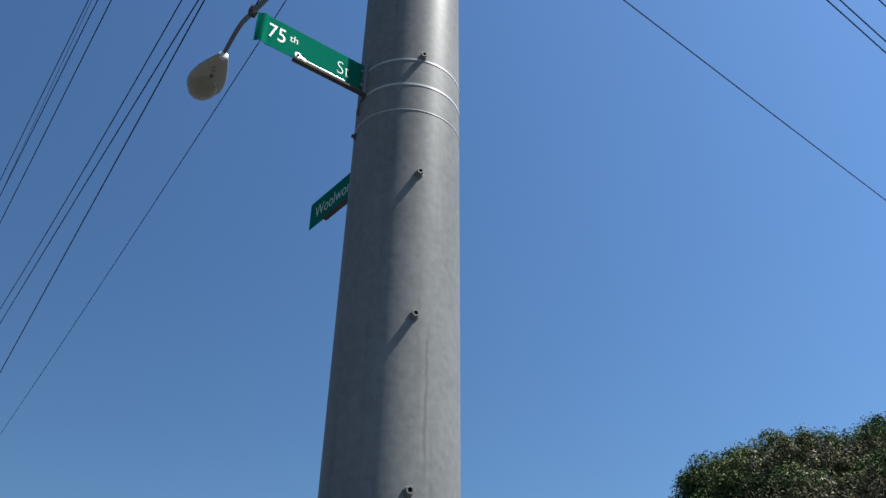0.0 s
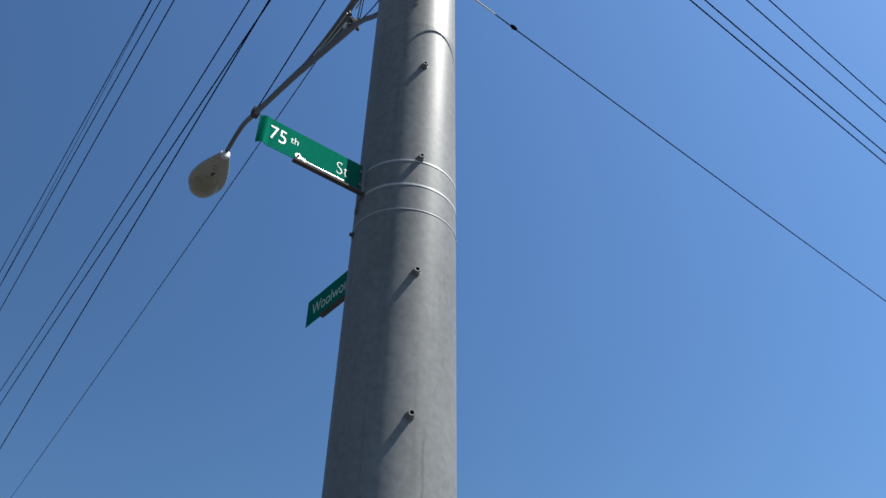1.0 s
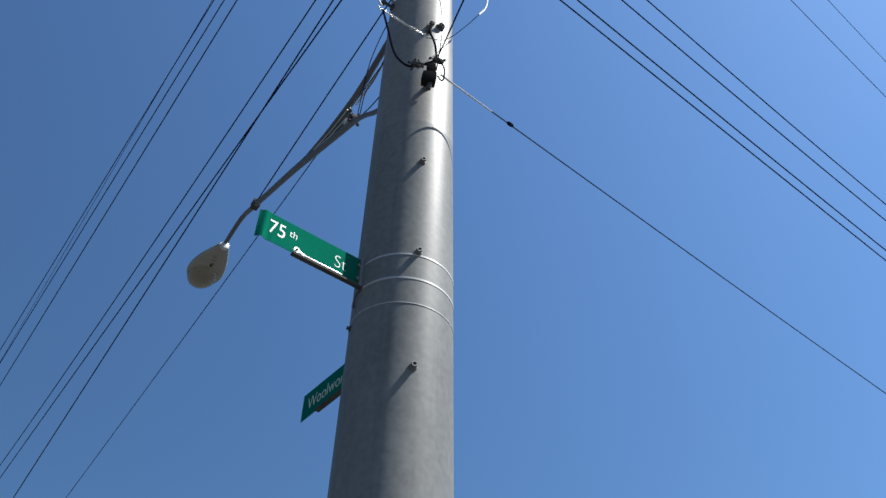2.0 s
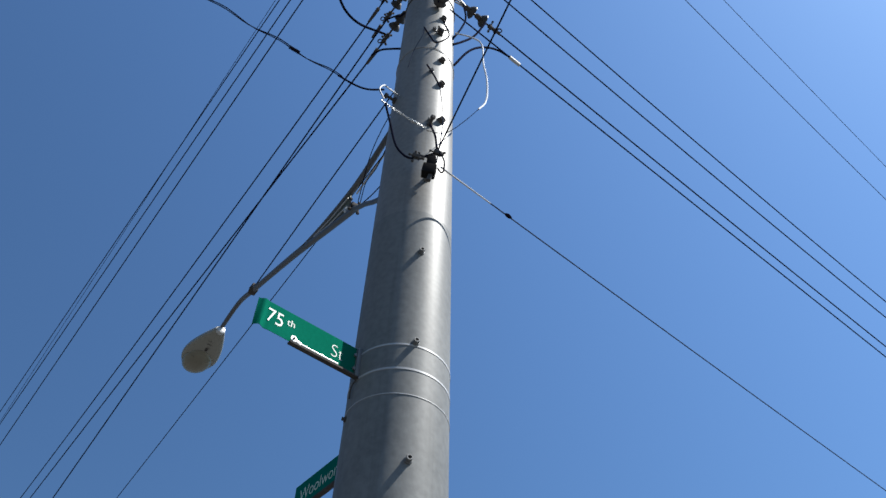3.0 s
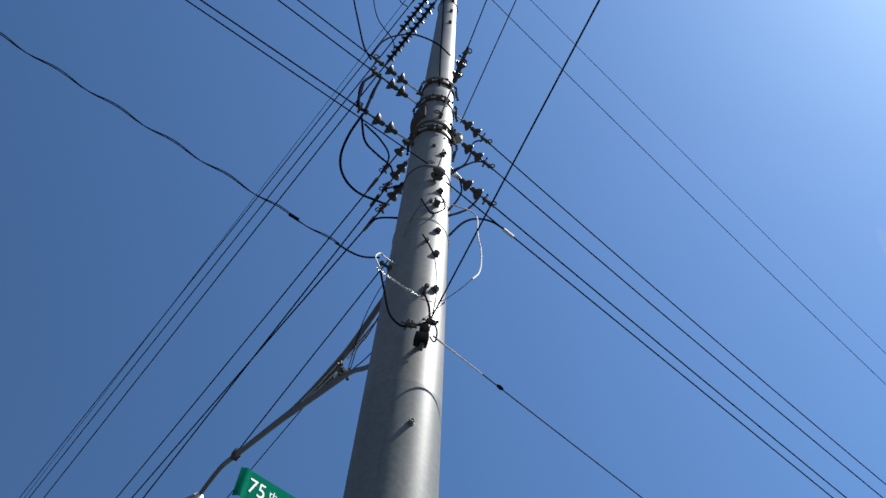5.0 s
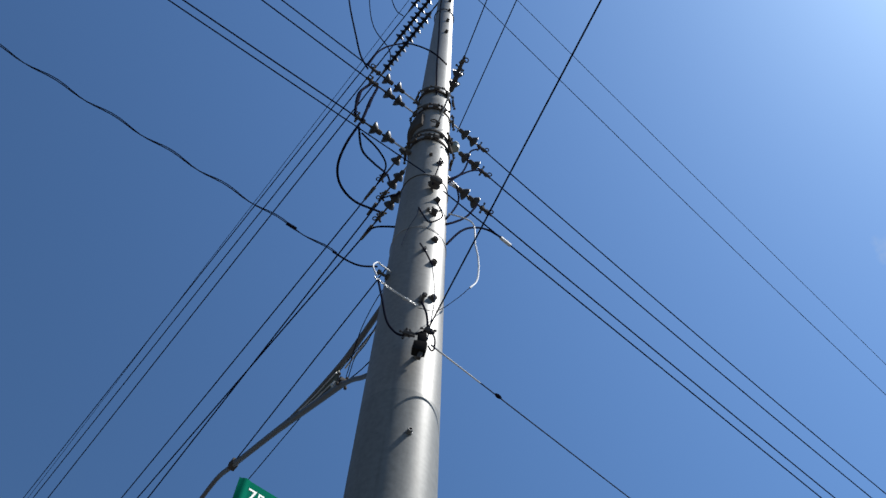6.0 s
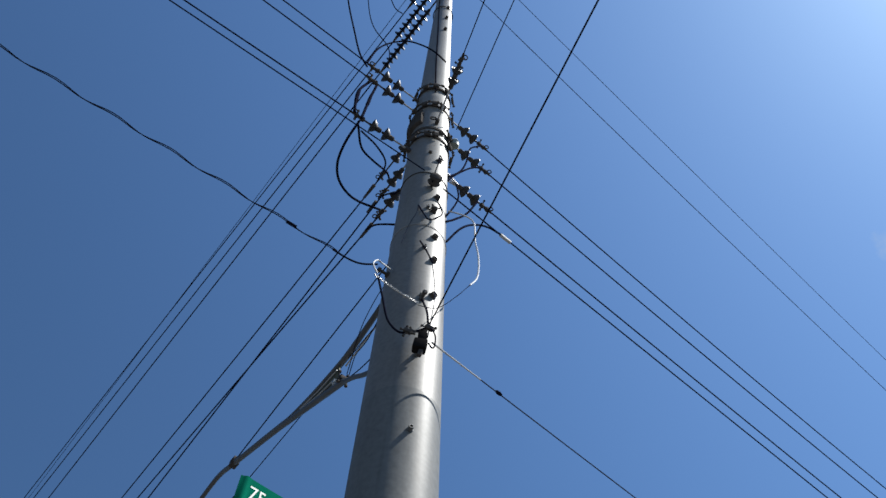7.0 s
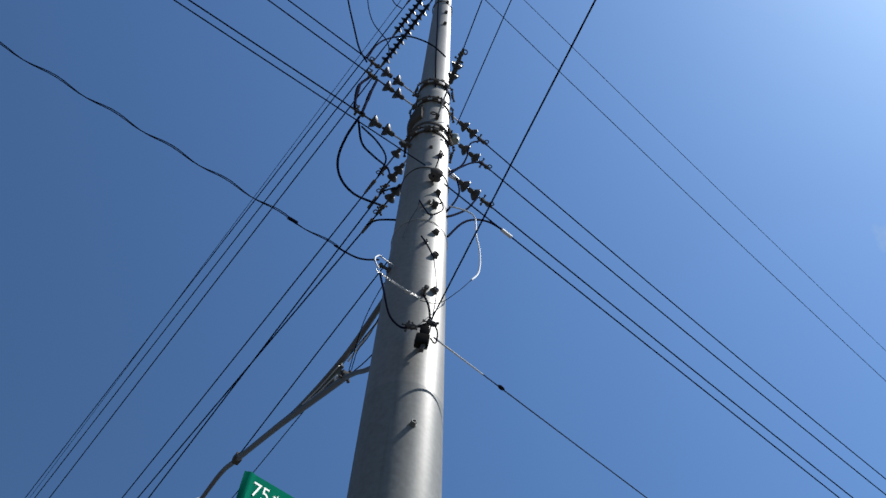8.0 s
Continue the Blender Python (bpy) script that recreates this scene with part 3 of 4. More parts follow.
string("insulator_string", -150.9, 12.04, (0.65, 0.85), 1.07, 0.28, LEFT)
string("insulator_string", 121.1, 13.97, (0.74, 0.95), 1.30, 0.26, FAR, r=0.085, sleeve=(1.55, 1.84))
string("insulator_string", 121.1, 13.02, (0.76, 0.92), 1.14, 0.27, FAR, r=0.085, sleeve=(1.34, 1.58))
string("insulator_string", 121.1, 12.26, (0.74, 0.88), 1.10, 0.28, FAR, r=0.085, sleeve=(1.32, 1.60))
string("insulator_string", -76.1, 12.82, (0.92, 1.07), 1.20, 0.27, "porcelain bell string under the crossing wire", r=0.085)


def long_rod(az, z, start, stop, count):
    u = along(az)
    ob = thing("long_insulator", "long dark polymer insulator with many sheds", "insulator", at=u * 0.2 + Vector((0, 0, z)), group="long insulators")
    q = lambda s: u * (s - 0.2)
    part("link", tube([q(0.18), q(start)], 0.02, 8), DARKIRON, ob)
    part("core", tube([q(start - 0.02), q(stop)], 0.040, 10), RUBBER, ob)
    for k in range(count):
        s = start + (stop - start) * (k + 0.5) / count
        r = 0.138 if k % 2 else 0.112
        part("shed", lathe([(0.038, -0.055), (r * 0.5, -0.030), (r * 0.8, -0.010), (r, 0.012), (r * 0.97, 0.018), (r * 0.6, -0.006), (0.038, -0.022)], axes(q(s), u), 18), RUBBER, ob)
    part("end_fitting", tube([q(stop - 0.02), q(stop + 0.22)], 0.042, 8, end=0.02), DARKIRON, ob)


long_rod(122.0, 22.84, 0.66, 2.52, 12)
long_rod(122.5, 24.83, 0.62, 2.20, 10)
long_rod(122.6, 27.38, 0.40, 1.80, 8)


# ---- overhead wires ----
def wire(name, az, coef, s0, s1, radius, mat, label, at=(0, 0), group="overhead wires"):
    """A span along az; coef: height, slope, bend. Past 30 m it runs on straight."""
    u = along(az)
    pts = []
    n = 40
    for i in range(n + 1):
        s = s0 + (s1 - s0) * (i / n) ** 1.6
        e = min(s, 28.0)
        z = coef[0] + coef[1] * e + coef[2] * e * e + (s - e) * (coef[1] + 2 * coef[2] * 28) * 0.4
        pts.append(u * s + Vector((at[0], at[1], z)))
    base = pts[0].copy()
    bm = tube([p - base for p in pts], radius, 6)
    ob = part(name, bm, mat)
    ob.location = base
    return tagged(ob, label, "wire", group)


LINE = "dark overhead power conductor strung taut from the pole"
wire("power_line", 122.0, (22.84, 0, -0.0003), 2.6, 90, 0.0175, CONDUCTOR, LINE)
wire("power_line", 122.5, (24.83, 0, -0.0003), 2.3, 90, 0.0175, CONDUCTOR, LINE)
wire("power_line", 122.6, (27.38, 0, -0.0003), 1.9, 90, 0.0175, CONDUCTOR, LINE)
wire("shield_wire", 121.8, (30.1, 0, 0), 0.1, 90, 0.010, CONDUCTOR, "thin grey shield wire from the pole top")
wire("power_line", 121.1, (14.01, -0.031, 0.0025), 1.3, 60, 0.0115, CONDUCTOR, LINE)
wire("power_line", 121.1, (13.12, -0.131, 0.0), 1.2, 60, 0.0115, CONDUCTOR, LINE)
wire("power_line", 121.1, (12.17, 0.069, -0.0003), 1.15, 60, 0.0115, CONDUCTOR, LINE)
wire("power_line", 34.7, (14.37, -0.06, 0.0040), 1.0, 60, 0.0105, CONDUCTOR, LINE)
wire("power_line", 34.6, (13.42, -0.040, 0.0030), 1.0, 60, 0.0105, CONDUCTOR, LINE)
wire("power_line", 34.6, (12.11, -0.020, 0.0014), 1.0, 60, 0.0105, CONDUCTOR, LINE)
wire("power_line", -148.5, (14.0, 0, 0), 1.1, 60, 0.010, CONDUCTOR, LINE)
wire("power_line", -148.8, (13.49, 0, 0), 1.1, 60, 0.010, CONDUCTOR, LINE)
wire("power_line", -150.9, (12.04, 0, 0), 1.1, 60, 0.010, CONDUCTOR, LINE)
wire("power_line", 36.2, (25.5, -0.06, 0.0030), 0.1, 80, 0.0105, CONDUCTOR, "thin conductor high over the street")
wire("power_line", 36.2, (31.6, -0.040, 0.0018), 0.05, 80, 0.0105, CONDUCTOR, "thin conductor high over the street")
wire("neutral_line", 34.6, (10.573, 0, 0), 0, 60, 0.009, CONDUCTOR, "grey neutral wire clamped to the pole's near side", at=(0.210, -0.329))
wire("neutral_line", -150.8, (10.899, 0, 0), 0, 60, 0.008, CONDUCTOR, "grey neutral wire clamped to the pole's near side", at=(-0.023, -0.387))
wire("lamp_feed", 119.7, (9.03, -0.027, 0.00106), 0.24, 45, 0.0055, BLACKWIRE, "thin black feed wire running past the lamp arm")
wire("crossing_line", -74.2, (13.261, 0, 0), 0, 40, 0.0075, BLACKWIRE, "black wire crossing over the street", at=(0.373, -0.046))
wire("crossing_line", -76.1, (12.82, 0, 0), 1.2, 40, 0.0075, BLACKWIRE, "black wire crossing over the street")
wire("guy_wire", 35.8, (7.238, -0.01, 0.001), 0, 40, 0.0055, GUYWIRE, "thin steel span wire with a dark splice", at=(0.185, -0.503))
wire("service_cable", -72.9, (7.537, 0, 0), 0, 30, 0.0068, BLACKWIRE, "thick black service cable drawn taut", at=(0.165, -0.492))
grip_at = Vector((0.185, -0.503, 7.238))
ob = part("wire_grip", tube([along(35.8) * d + Vector((0, 0, -0.01 * d)) for d in (0.0, 0.1, 0.25, 0.4, 0.55)], 0.0090, 8, end=0.0065), BRIGHTWIRE)
ob.location = grip_at
tagged(ob, "bright twisted steel grip wrapped on the span wire", "wire grip")
k0 = Vector((*(0.185, -0.503), 7.238)) + along(35.8) * 0.758
ob = part("splice", lathe([(0.0, -0.038), (0.009, -0.035), (0.017, -0.013), (0.017, 0.013), (0.009, 0.035), (0, 0.038)], axes((0, 0, 0), along(35.8)), 12), BLACKWIRE)
ob.location = k0
tagged(ob, "small dark egg-shaped splice on the span wire", "splice")

# twisted service drop
drop = thing("service_drop", "black twisted pair service drop hooked to the pole", "wire", at=(-0.739, -0.642, 8.285), group="overhead wires")
gu = along(-151.0)
gside = Vector((-gu.y, gu.x, 0))
for ph in (0, math.pi):
    pts = []
    for i in range(360):
        s = 0.07 * i
        a = s * 2 * math.pi / 1.06 + ph
        w = s * 2 * math.pi / 0.53
        pts.append(gu * s + gside * (0.012 * math.sin(w) + 0.0065 * math.cos(a)) + Vector((0, 0, 0.012 * math.cos(w) + 0.0065 * math.sin(a))))
    part("strand", tube(pts, 0.0045, 6), BLACKWIRE, drop)
part("tail", tube(smooth_line([gu * 0.04, (0.122, 0.031, -0.054), (0.237, 0.066, -0.049), (0.374, 0.131, 0.081)], 6), 0.009, 8), BLACKWIRE, drop)
part("sleeve", tube([gu * 0.426, gu * (0.426 + 0.10)], 0.017, 8), BLACKWIRE, drop)

# tie from the pole to the lamp arm
ob = part("tie_wire", tube([arm_at(0.24, 10.26), arm_at(2.2, 9.93), arm_at(3.89, 9.62)], 0.008, 6), BLACKWIRE)
tagged(ob, "black tie wire holding up the lamp arm", "wire", "overhead wires")


# ---- loose jumpers and pole hardware ----
def jumper(name, pts, radius, mat, label, steps=6):
    base = Vector(pts[0])
    line = [p - base for p in smooth_line(pts, steps)]
    ob = part(name, tube(line, radius, 7), mat)
    ob.location = base
    return tagged(ob, label, "wire", "jumper wires")


LOOP = "black jumper looping between two strings"
jumper("jumper_wire", [(-0.92, -0.58, 11.77), (-1.05, -0.40, 11.45), (-1.13, -0.11, 11.42), (-1.09, 0.20, 11.52), (-0.92, 0.55, 11.81), (-0.59, 0.89, 12.25)], 0.017, BLACKWIRE, LOOP)
jumper("jumper_wire", [(-0.92, -0.58, 11.63), (-0.86, -0.26, 11.67), (-0.74, 0.17, 12.28), (-0.59, 0.69, 13.12), (-0.53, 0.80, 13.10)], 0.015, BLACKWIRE, LOOP)
jumper("jumper_wire", [(-0.86, -0.56, 11.48), (-0.68, -0.13, 12.05), (-0.59, 0.39, 12.73), (-0.70, 0.78, 12.93)], 0.013, BLACKWIRE, LOOP)
jumper("jumper_wire", [(-2.20, -0.76, 20.34), (-1.81, -0.67, 17.71), (-1.45, -0.58, 15.79), (-1.25, -0.56, 14.75), (-1.07, -0.56, 14.12)], 0.015, BLACKWIRE, "black jumper dropping from the upper line")
jumper("jumper_wire", [(-2.913, 1.793, 33.680), (-2.408, 1.894, 28.879), (-1.963, 1.886, 25.844), (-1.385, 1.932, 24.063), (-1.226, 1.912, 22.844)], 0.015, BLACKWIRE, "black jumper dropping from the upper line")
jumper("jumper_wire", [(-1.08, -0.57, 14.28), (-1.04, -0.40, 15.63), (-0.89, -0.31, 16.40), (-0.61, -0.27, 16.81), (-0.34, -0.29, 16.62), (-0.09, -0.33, 16.16), (0.13, -0.30, 15.72)], 0.015, BLACKWIRE, "black jumper arching in front of the steel")
jumper("jumper_wire", [(-0.94, -0.48, 13.76), (-1.05, -0.61, 12.86), (-1.03, -0.65, 12.26), (-1.00, -0.65, 11.90)], 0.020, BLACKWIRE, LOOP)
jumper("jumper_wire", [(-0.87, -0.41, 13.78), (-0.89, -0.52, 12.82), (-0.90, -0.57, 12.14), (-0.91, -0.57, 11.92)], 0.020, BLACKWIRE, LOOP)
for low, high in (((-1.035, -0.64, 12.35), (-1.045, -0.61, 12.85)), ((-0.893, -0.545, 12.5), (-0.888, -0.51, 12.95))):
    ob = part("wire_sleeve", tube(smooth_line([Vector((0, 0, 0)), (Vector(high) - Vector(low)) * 0.5, Vector(high) - Vector(low)], 3), 0.027, 8, end=0.024), BLACKWIRE)
    ob.location = low
    tagged(ob, "dark compression sleeve on a hanging jumper", "wire sleeve", "jumper sleeves")
jumper("jumper_wire", [(0.81, 0.50, 14.10), (0.63, 0.38, 13.63), (0.56, 0.24, 12.81), (0.46, 0.10, 12.11), (0.29, -0.06, 11.52)], 0.013, BLACKWIRE, LOOP)
jumper("jumper_wire", [(0.82, 0.50, 13.23), (0.65, 0.37, 12.89), (0.44, 0.15, 12.15), (0.28, -0.06, 11.41)], 0.013, BLACKWIRE, LOOP)
jumper("jumper_wire", [(0.41, 0.15, 11.79), (0.44, 0.10, 11.31), (0.38, 0.0, 10.81), (0.27, -0.12, 10.26)], 0.012, BLACKWIRE, LOOP)
jumper("jumper_wire", [(0.73, 0.41, 11.87), (0.57, 0.29, 11.23), (0.41, 0.10, 10.67), (0.28, -0.11, 10.16)], 0.014, BLACKWIRE, LOOP)
jumper("jumper_wire", [(1.15, 0.69, 11.44), (0.89, 0.54, 11.40), (0.66, 0.32, 11.0), (0.47, 0.10, 10.43), (0.30, -0.05, 9.80)], 0.014, BLACKWIRE, LOOP)
jumper("jumper_wire", [(-0.73, 0.98, 11.79), (-0.59, 0.69, 11.40), (-0.44, 0.41, 10.92), (-0.29, 0.02, 10.20)], 0.013, BLACKWIRE, LOOP)
jumper("jumper_wire", [(-0.61, 0.86, 12.62), (-0.48, 0.67, 12.35), (-0.39, 0.49, 12.00), (-0.33, 0.35, 11.80)], 0.013, BLACKWIRE, "short black jumper from the far string to the steel")
jumper("jumper_wire", [(-1.79, 0.93, 27.50), (-1.53, 1.15, 26.20), (-1.34, 1.28, 25.60), (-1.11, 1.25, 25.00)], 0.015, BLACKWIRE, "black jumper dropping from the upper line")
# one hanging wire in two colours: dark for its shaded run, bright where sunlit
jumper("loose_wire", [(0.05, -0.40, 7.92), (0.22, -0.40, 7.91), (0.39, -0.35, 8.21), (0.54, -0.22, 8.66)], 0.0035, BLACKWIRE, "thin loose wire curling from the pole, coloured dark for shade")
jumper("loose_tail", [(0.54, -0.22, 8.66), (0.61, -0.16, 8.88), (0.64, -0.13, 9.12), (0.64, -0.13, 9.44), (0.61, -0.12, 9.78), (0.60, -0.12, 10.19), (0.50, -0.12, 10.34), (0.30, -0.12, 10.42)], 0.009, BRIGHTWIRE, "tail of the loose wire, coloured bright for sunlight")
jumper("hook_wire", [(-0.24, -0.22, 8.78), (-0.33, -0.44, 8.52), (-0.37, -0.49, 8.48), (-0.40, -0.54, 8.32), (-0.35, -0.54, 8.16)], 0.0075, BRIGHTWIRE, "bent bare hook wire")
jumper("service_lead", [(-0.33, -0.54, 8.08), (-0.27, -0.50, 7.84), (-0.21, -0.48, 7.57), (-0.15, -0.46, 7.46), (-0.07, -0.46, 7.39), (0.04, -0.47, 7.41), (0.15, -0.48, 7.48)], 0.010, BLACKWIRE, "black lead running down to the connectors")
jumper("short_loop", [(0.17, -0.50, 7.44), (0.21, -0.50, 7.34), (0.21, -0.51, 7.19), (0.19, -0.51, 7.15), (0.16, -0.51, 7.21)], 0.007, BLACKWIRE, "small black wire loop at the connector")
jumper("service_lead", [(0.08, -0.40, 8.02), (0.13, -0.46, 7.74), (0.15, -0.48, 7.47)], 0.010, BLACKWIRE, "short black lead to the connector")
jumper("thin_lead", [(0.15, -0.41, 8.66), (0.18, -0.42, 8.31), (0.19, -0.43, 8.01), (0.17, -0.45, 7.62), (0.15, -0.48, 7.33)], 0.005, GUYWIRE, "thin wire hanging down the steel")
jumper("thin_lead", [(0.01, -0.345, 9.21), (0.08, -0.36, 9.0), (0.15, -0.40, 8.70)], 0.009, BLACKWIRE, "thin wire hanging down the steel")
jumper("thin_lead", [(-0.05, -0.31, 10.10), (0.02, -0.33, 9.86), (0.08, -0.36, 9.68), (0.17, -0.34, 9.79), (0.22, -0.30, 10.0), (0.15, -0.36, 10.19)], 0.009, BLACKWIRE, "thin black wire between two bolts")
jumper("thin_lead", [(-0.05, -0.31, 10.10), (-0.06, -0.32, 9.90), (-0.13, -0.30, 9.61), (-0.18, -0.27, 9.27)], 0.0035, GUYWIRE, "thin bare wire hanging down the steel")
jumper("thin_lead", [(0.20, -0.31, 11.42), (0.15, -0.33, 11.54), (0.14, -0.36, 11.27), (0.10, -0.37, 10.88), (0.08, -0.38, 10.61)], 0.008, BLACKWIRE, "thin black wire between two bolts")
jumper("lamp_lead", [(-0.58, 1.10, 8.69), (-0.56, 1.0, 8.75), (-0.52, 0.80, 8.71), (-0.41, 0.51, 8.58), (-0.30, 0.20, 8.58)], 0.005, BLACKWIRE, "thin black lamp lead sagging to the pole")
jumper("lamp_lead", [(-0.57, 1.10, 8.70), (-0.43, 0.71, 8.39), (-0.28, 0.20, 7.97)], 0.006, BLACKWIRE, "thin black lamp lead sagging to the pole")
jumper("lamp_lead", [(-0.60, 1.08, 8.72), (-0.50, 0.66, 9.05), (-0.32, 0.25, 9.2), (-0.26, 0.15, 8.9)], 0.005, BLACKWIRE, "thin black lamp lead sagging to the pole")

chain = thing("preformed_tie", "bright twisted wire grip from hook to bolt", "wire grip", at=(-0.37, -0.54, 8.13))
for ph in (0, math.pi):
    a0, a1 = Vector((0, 0, 0)), Vector((0.42, 0.13, -0.19))
    pts = []
    for i in range(70):
        t = i / 69
        a = t * 2 * math.pi * 8 + ph
        pts.append(a0.lerp(a1, t) + Vector((0, 0.008 * math.cos(a), 0.008 * math.sin(a) - 0.02 * math.sin(t * math.pi))))
    part("strand", tube(pts, 0.0045, 6), BRIGHTWIRE, chain)
part("knob", block((0.05, 0.025, 0.025), pose(0.30, 0.10, -0.15, 0, 20, 0), 0.008), ALU, chain)


def connector(at, size, label, arms=5):
    ob = thing("wire_connector", label, "connector", at=at, group="wire connectors")
    part("body", block((size, size * 0.6, size * 0.5), pose(0, 0, 0, 20, 15, 10), size * 0.12), DARKIRON, ob)
    for k in range(arms):
        a = 2 * math.pi * k / arms + 0.4
        d = Vector((math.cos(a), 0.25 * math.sin(2 * a), math.sin(a)))
        part("bolt", lathe([(size * 0.10, 0), (size * 0.10, size * 0.75), (size * 0.17, size * 0.75), (size * 0.17, size * 0.95), (0, size * 0.97)], axes((0, 0, 0), d), 6), DARKIRON, ob)
    return ob


connector((0.155, -0.48, 7.47), 0.075, "dark bolted wire connector above the clamp")
connector((-0.02, -0.475, 7.40), 0.070, "dark bolted wire connector on the service lead")
connector((0.02, -0.475, 7.40), 0.055, "dark bolted wire connector on the service lead", 4)
connector(on_pole(10.05, 22, 0.05), 0.07, "dark bolted wire connector on the steel", 4)

cl = thing("cable_grip", "black moulded cable grip hung on the pole", "cable grip", at=(0.095, -0.50, 7.20))
part("upper_body", block((0.078, 0.07, 0.13), pose(0.012, 0, 0.085), 0.014), MOULDED, cl)
part("cap", lathe([(0.02, 0), (0.032, 0.01), (0.032, 0.03), (0.015, 0.045), (0, 0.045)], pose(0.014, 0, 0.145), 12), MOULDED, cl)
part("lower_body", block((0.112, 0.08, 0.12), pose(-0.004, 0, -0.025, 0, 7, 0), 0.012), MOULDED, cl)
part("stem", tube([(0.0, 0.0, 0.05), (0.0, 0.16, 0.06)], 0.018, 8), DARKIRON, cl)
part("tongue", block((0.035, 0.035, 0.09), pose(0.004, 0.0, -0.115, 0, 12, 0), 0.008), DARKIRON, cl)

big = thing("post_insulator", "dark post insulator carrying the neutral wire", "insulator", at=on_pole(10.72, 17, 0.0))
m = axes((0, 0, 0), outward(17))
part("stud", lathe([(0.02, -0.01), (0.02, 0.10), (0, 0.10)], m, 10), DARKIRON, big)
part("body", lathe([(0.035, 0.015), (0.066, 0.025), (0.083, 0.05), (0.064, 0.072), (0.062, 0.085), (0.082, 0.11), (0.072, 0.145), (0.036, 0.158), (0.0, 0.16)], m, 18), DARKIRON, big)
post = thing("post_bolt", "dark steel bolt standing off the pole", "bolt", at=on_pole(8.17, 14.5, 0.0))
part("stem", lathe([(0.028, -0.01), (0.028, 0.015), (0.014, 0.015), (0.014, 0.075), (0.024, 0.075), (0.024, 0.10), (0, 0.10)], axes((0, 0, 0), outward(14.5)), 10), DARKIRON, post)
hookb = thing("hook_bolt", "dark hook bolt on the side of the pole", "bolt", at=on_pole(8.80, -62, 0.0))
part("stem", lathe([(0.035, -0.01), (0.035, 0.02), (0.016, 0.02), (0.016, 0.09), (0.028, 0.09), (0.028, 0.12), (0, 0.12)], axes((0, 0, 0), outward(-62)), 10), DARKIRON, hookb)
sleeve = thing("wire_sleeve", "pale sleeve at the end of the neutral wire jumper", "wire sleeve", at=(1.024, 0.233, 10.573))
part("body", tube([along(34.6) * -0.07, along(34.6) * 0.09], 0.024, 8), BRIGHTWIRE, sleeve)

# ---- the tree beyond the pole ----
TREE = Vector((9.6, 13.6, 0))
tree = thing("tree", "broad leafy tree with green and brownish foliage", "tree", at=TREE)
rng = np.random.default_rng(5)
trunk = [(0, 0, -0.2), (0.05, 0.02, 0.8), (0.0, 0.1, 1.8), (0.1, 0.05, 2.8)]
part("trunk", tube(smooth_line(trunk, 4), 0.32, 14, end=0.2), BARK, tree)
for i in range(13):
    a = i * 2.4
    reach = (0.8 + 2.9 * ((i * 7) % 13) / 13)
    tip = Vector((math.cos(a) * reach, math.sin(a) * reach, 7.0 - 0.17 * reach * reach - 0.5 * (i % 3)))
    mid = Vector((tip.x * 0.45, tip.y * 0.45, 2.7 + 0.5 * (tip.z - 2.7)))
    part("limb", tube(smooth_line([(0.08, 0.05, 2.5), mid, tip], 5), 0.11, 8, end=0.02), BARK, tree)
CROWN = [(-2.95, -0.4, 4.75, 1.4), (-1.6, -0.7, 5.1, 1.5), (-2.6, 0.4, 5.1, 1.4), (0.2, -1.0, 5.3, 1.6), (-2.1, 0.0, 5.8, 1.45), (-1.5, -0.2, 5.98, 1.45), (-0.9, -0.6, 6.03, 1.55), (0.3, 0.2, 6.38, 1.6), (1.3, -0.5, 6.38, 1.4), (2.5, 0.1, 6.85, 1.7), (3.6, 0.4, 5.8, 1.6), (-1.6, -1.9, 4.8, 1.6), (0.2, -2.4, 4.9, 1.7), (2.1, -2.0, 5.0, 1.7), (-2.4, 1.8, 4.7, 1.6), (0.0, 2.2, 5.2, 1.8), (2.2, 2.2, 5.3, 1.8), (4.2, -1.0, 4.6, 1.5), (-3.4, -1.2, 3.7, 1.3), (0.8, -3.2, 3.8, 1.3), (3.0, -3.0, 3.8, 1.4)]
verts, faces, dry = [], [], []
DRY = {3, 6, 7, 11, 12, 1, 8}  # clumps gone brown
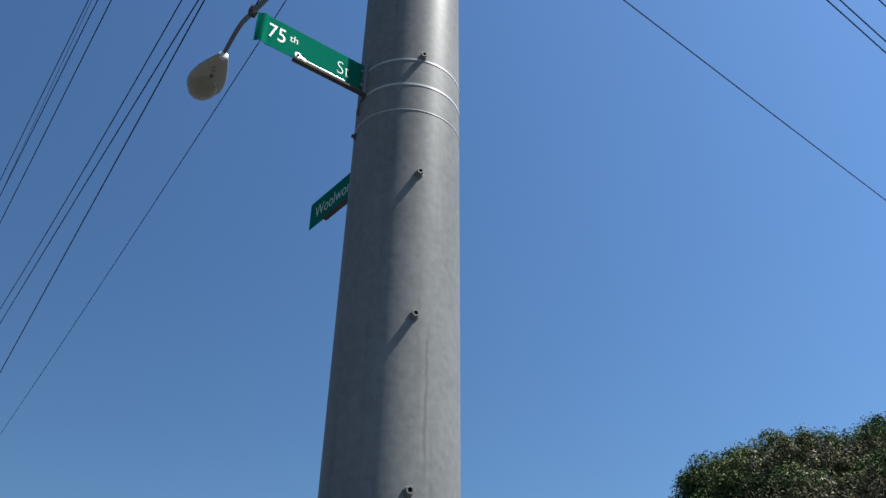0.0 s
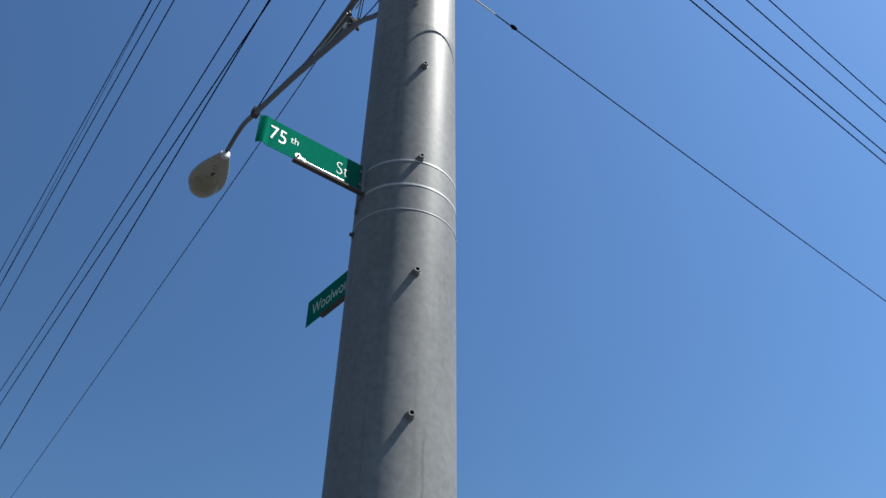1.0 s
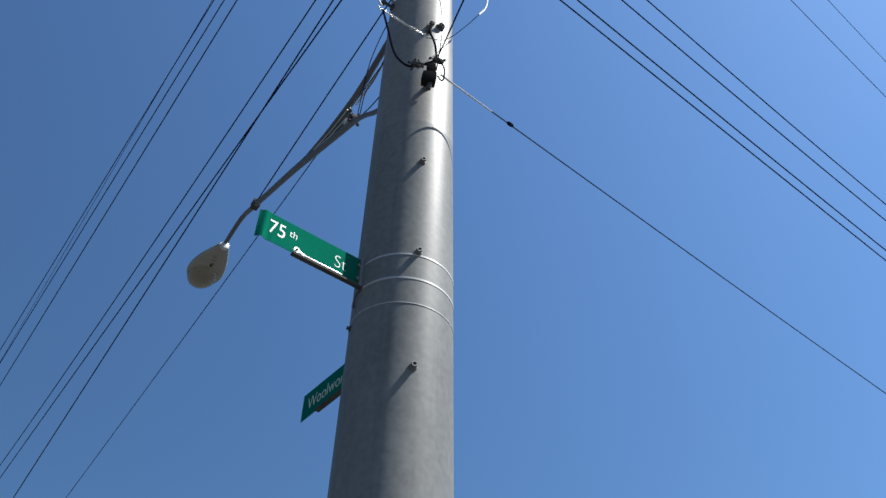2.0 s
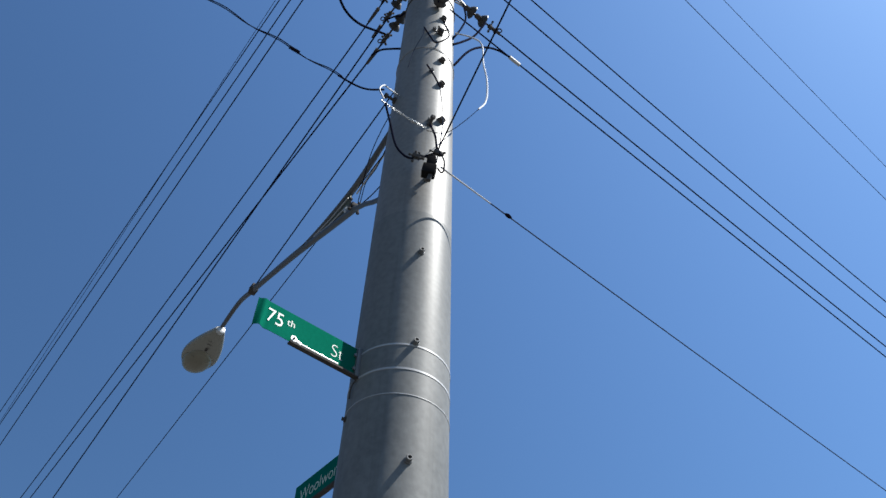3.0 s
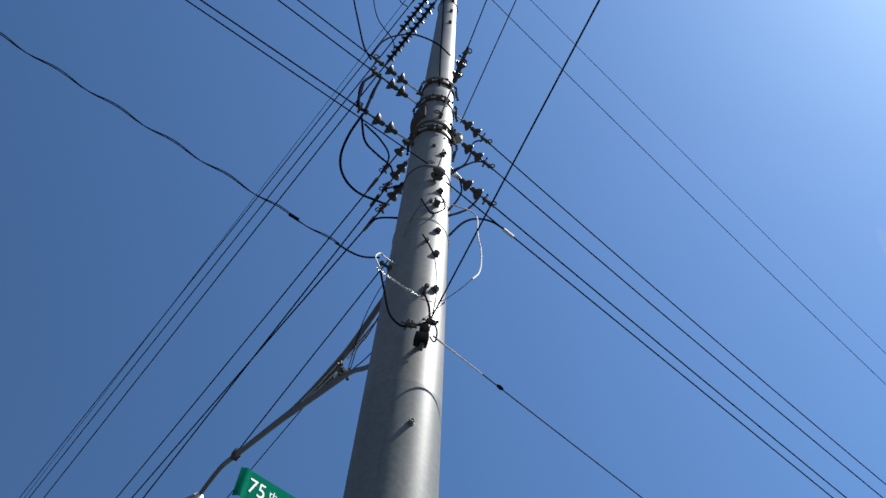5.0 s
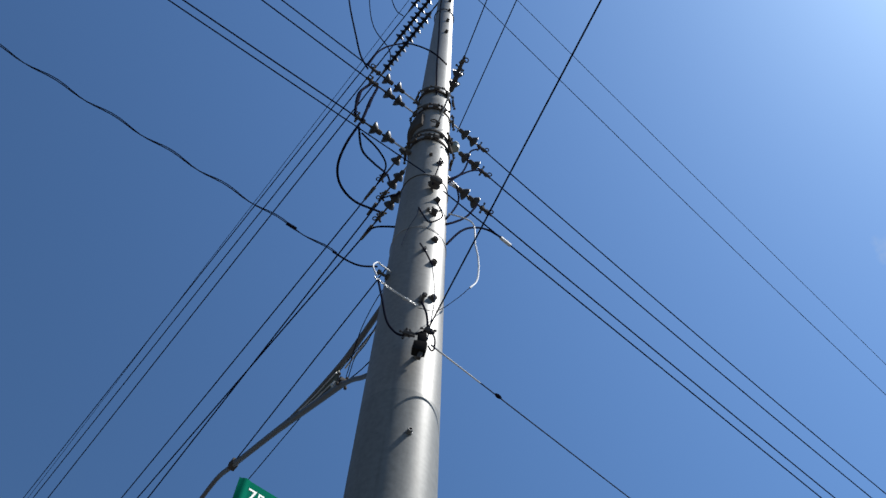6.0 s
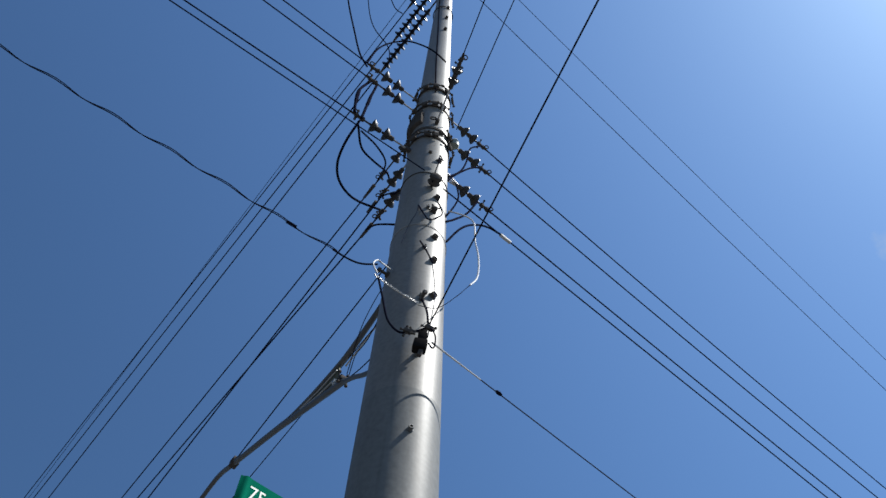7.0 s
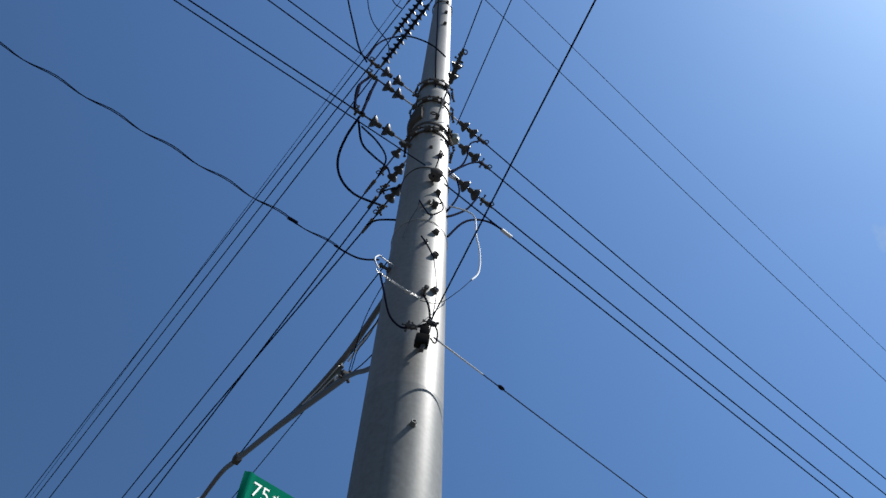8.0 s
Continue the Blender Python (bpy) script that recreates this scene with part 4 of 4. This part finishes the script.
for number, (cx, cy, cz, cr) in enumerate(CROWN):
    tufts = 210
    td = rng.normal(size=(tufts, 3))
    td /= np.linalg.norm(td, axis=1)[:, None]
    tc = td * (cr * (0.76 + 0.20 * rng.random(tufts)))[:, None] * np.array([1, 1, 0.85])
    per = 150
    n_leaf = tufts * per
    d = rng.normal(size=(n_leaf, 3))
    d /= np.linalg.norm(d, axis=1)[:, None]
    reach = np.repeat(0.15 + 0.15 * rng.random(tufts), per) * (0.45 + 0.6 * rng.random(n_leaf) ** 0.6)
    c = np.array([cx, cy, cz + 0.36]) + np.repeat(tc, per, axis=0) + d * reach[:, None]
    size = 0.020 + 0.026 * rng.random(n_leaf)
    deep_n = 6000
    dd = rng.normal(size=(deep_n, 3))
    dd /= np.linalg.norm(dd, axis=1)[:, None]
    c = np.vstack([c, np.array([cx, cy, cz + 0.36]) + dd * (cr * 0.88 * rng.random(deep_n) ** 0.3)[:, None] * np.array([1, 1, 0.85])])
    d, size, n_leaf = np.vstack([d, dd]), np.concatenate([size, 0.035 + 0.025 * rng.random(deep_n)]), n_leaf + deep_n
    nrm = d * 1.0 + rng.normal(size=(n_leaf, 3)) * 0.42
    nrm /= np.linalg.norm(nrm, axis=1)[:, None]
    t1 = np.cross(nrm, rng.normal(size=(n_leaf, 3)))
    t1 /= np.linalg.norm(t1, axis=1)[:, None]
    t2 = np.cross(nrm, t1)
    k = len(verts)
    low = c[:, 2] - cz - 0.36 < cr * (0.42 + 0.35 * rng.random(n_leaf))
    dry.extend((low & (number in DRY)).astype(int).tolist())
    quad = np.stack([c - t1 * size[:, None], c + t2 * (size * 0.45)[:, None] + nrm * (size * 0.2)[:, None], c + t1 * size[:, None], c - t2 * (size * 0.45)[:, None] + nrm * (size * 0.2)[:, None]], 1).reshape(-1, 3)
    verts.extend(map(tuple, quad.tolist()))
    faces.extend((k + 4 * i, k + 4 * i + 1, k + 4 * i + 2, k + 4 * i + 3) for i in range(n_leaf))
me = bpy.data.meshes.new("crown")
me.from_pydata(verts, [], faces)
me.materials.append(LEAF)
me.materials.append(DRYLEAF)
me.polygons.foreach_set("material_index", dry)
crown = new("crown", me)
crown.parent = tree
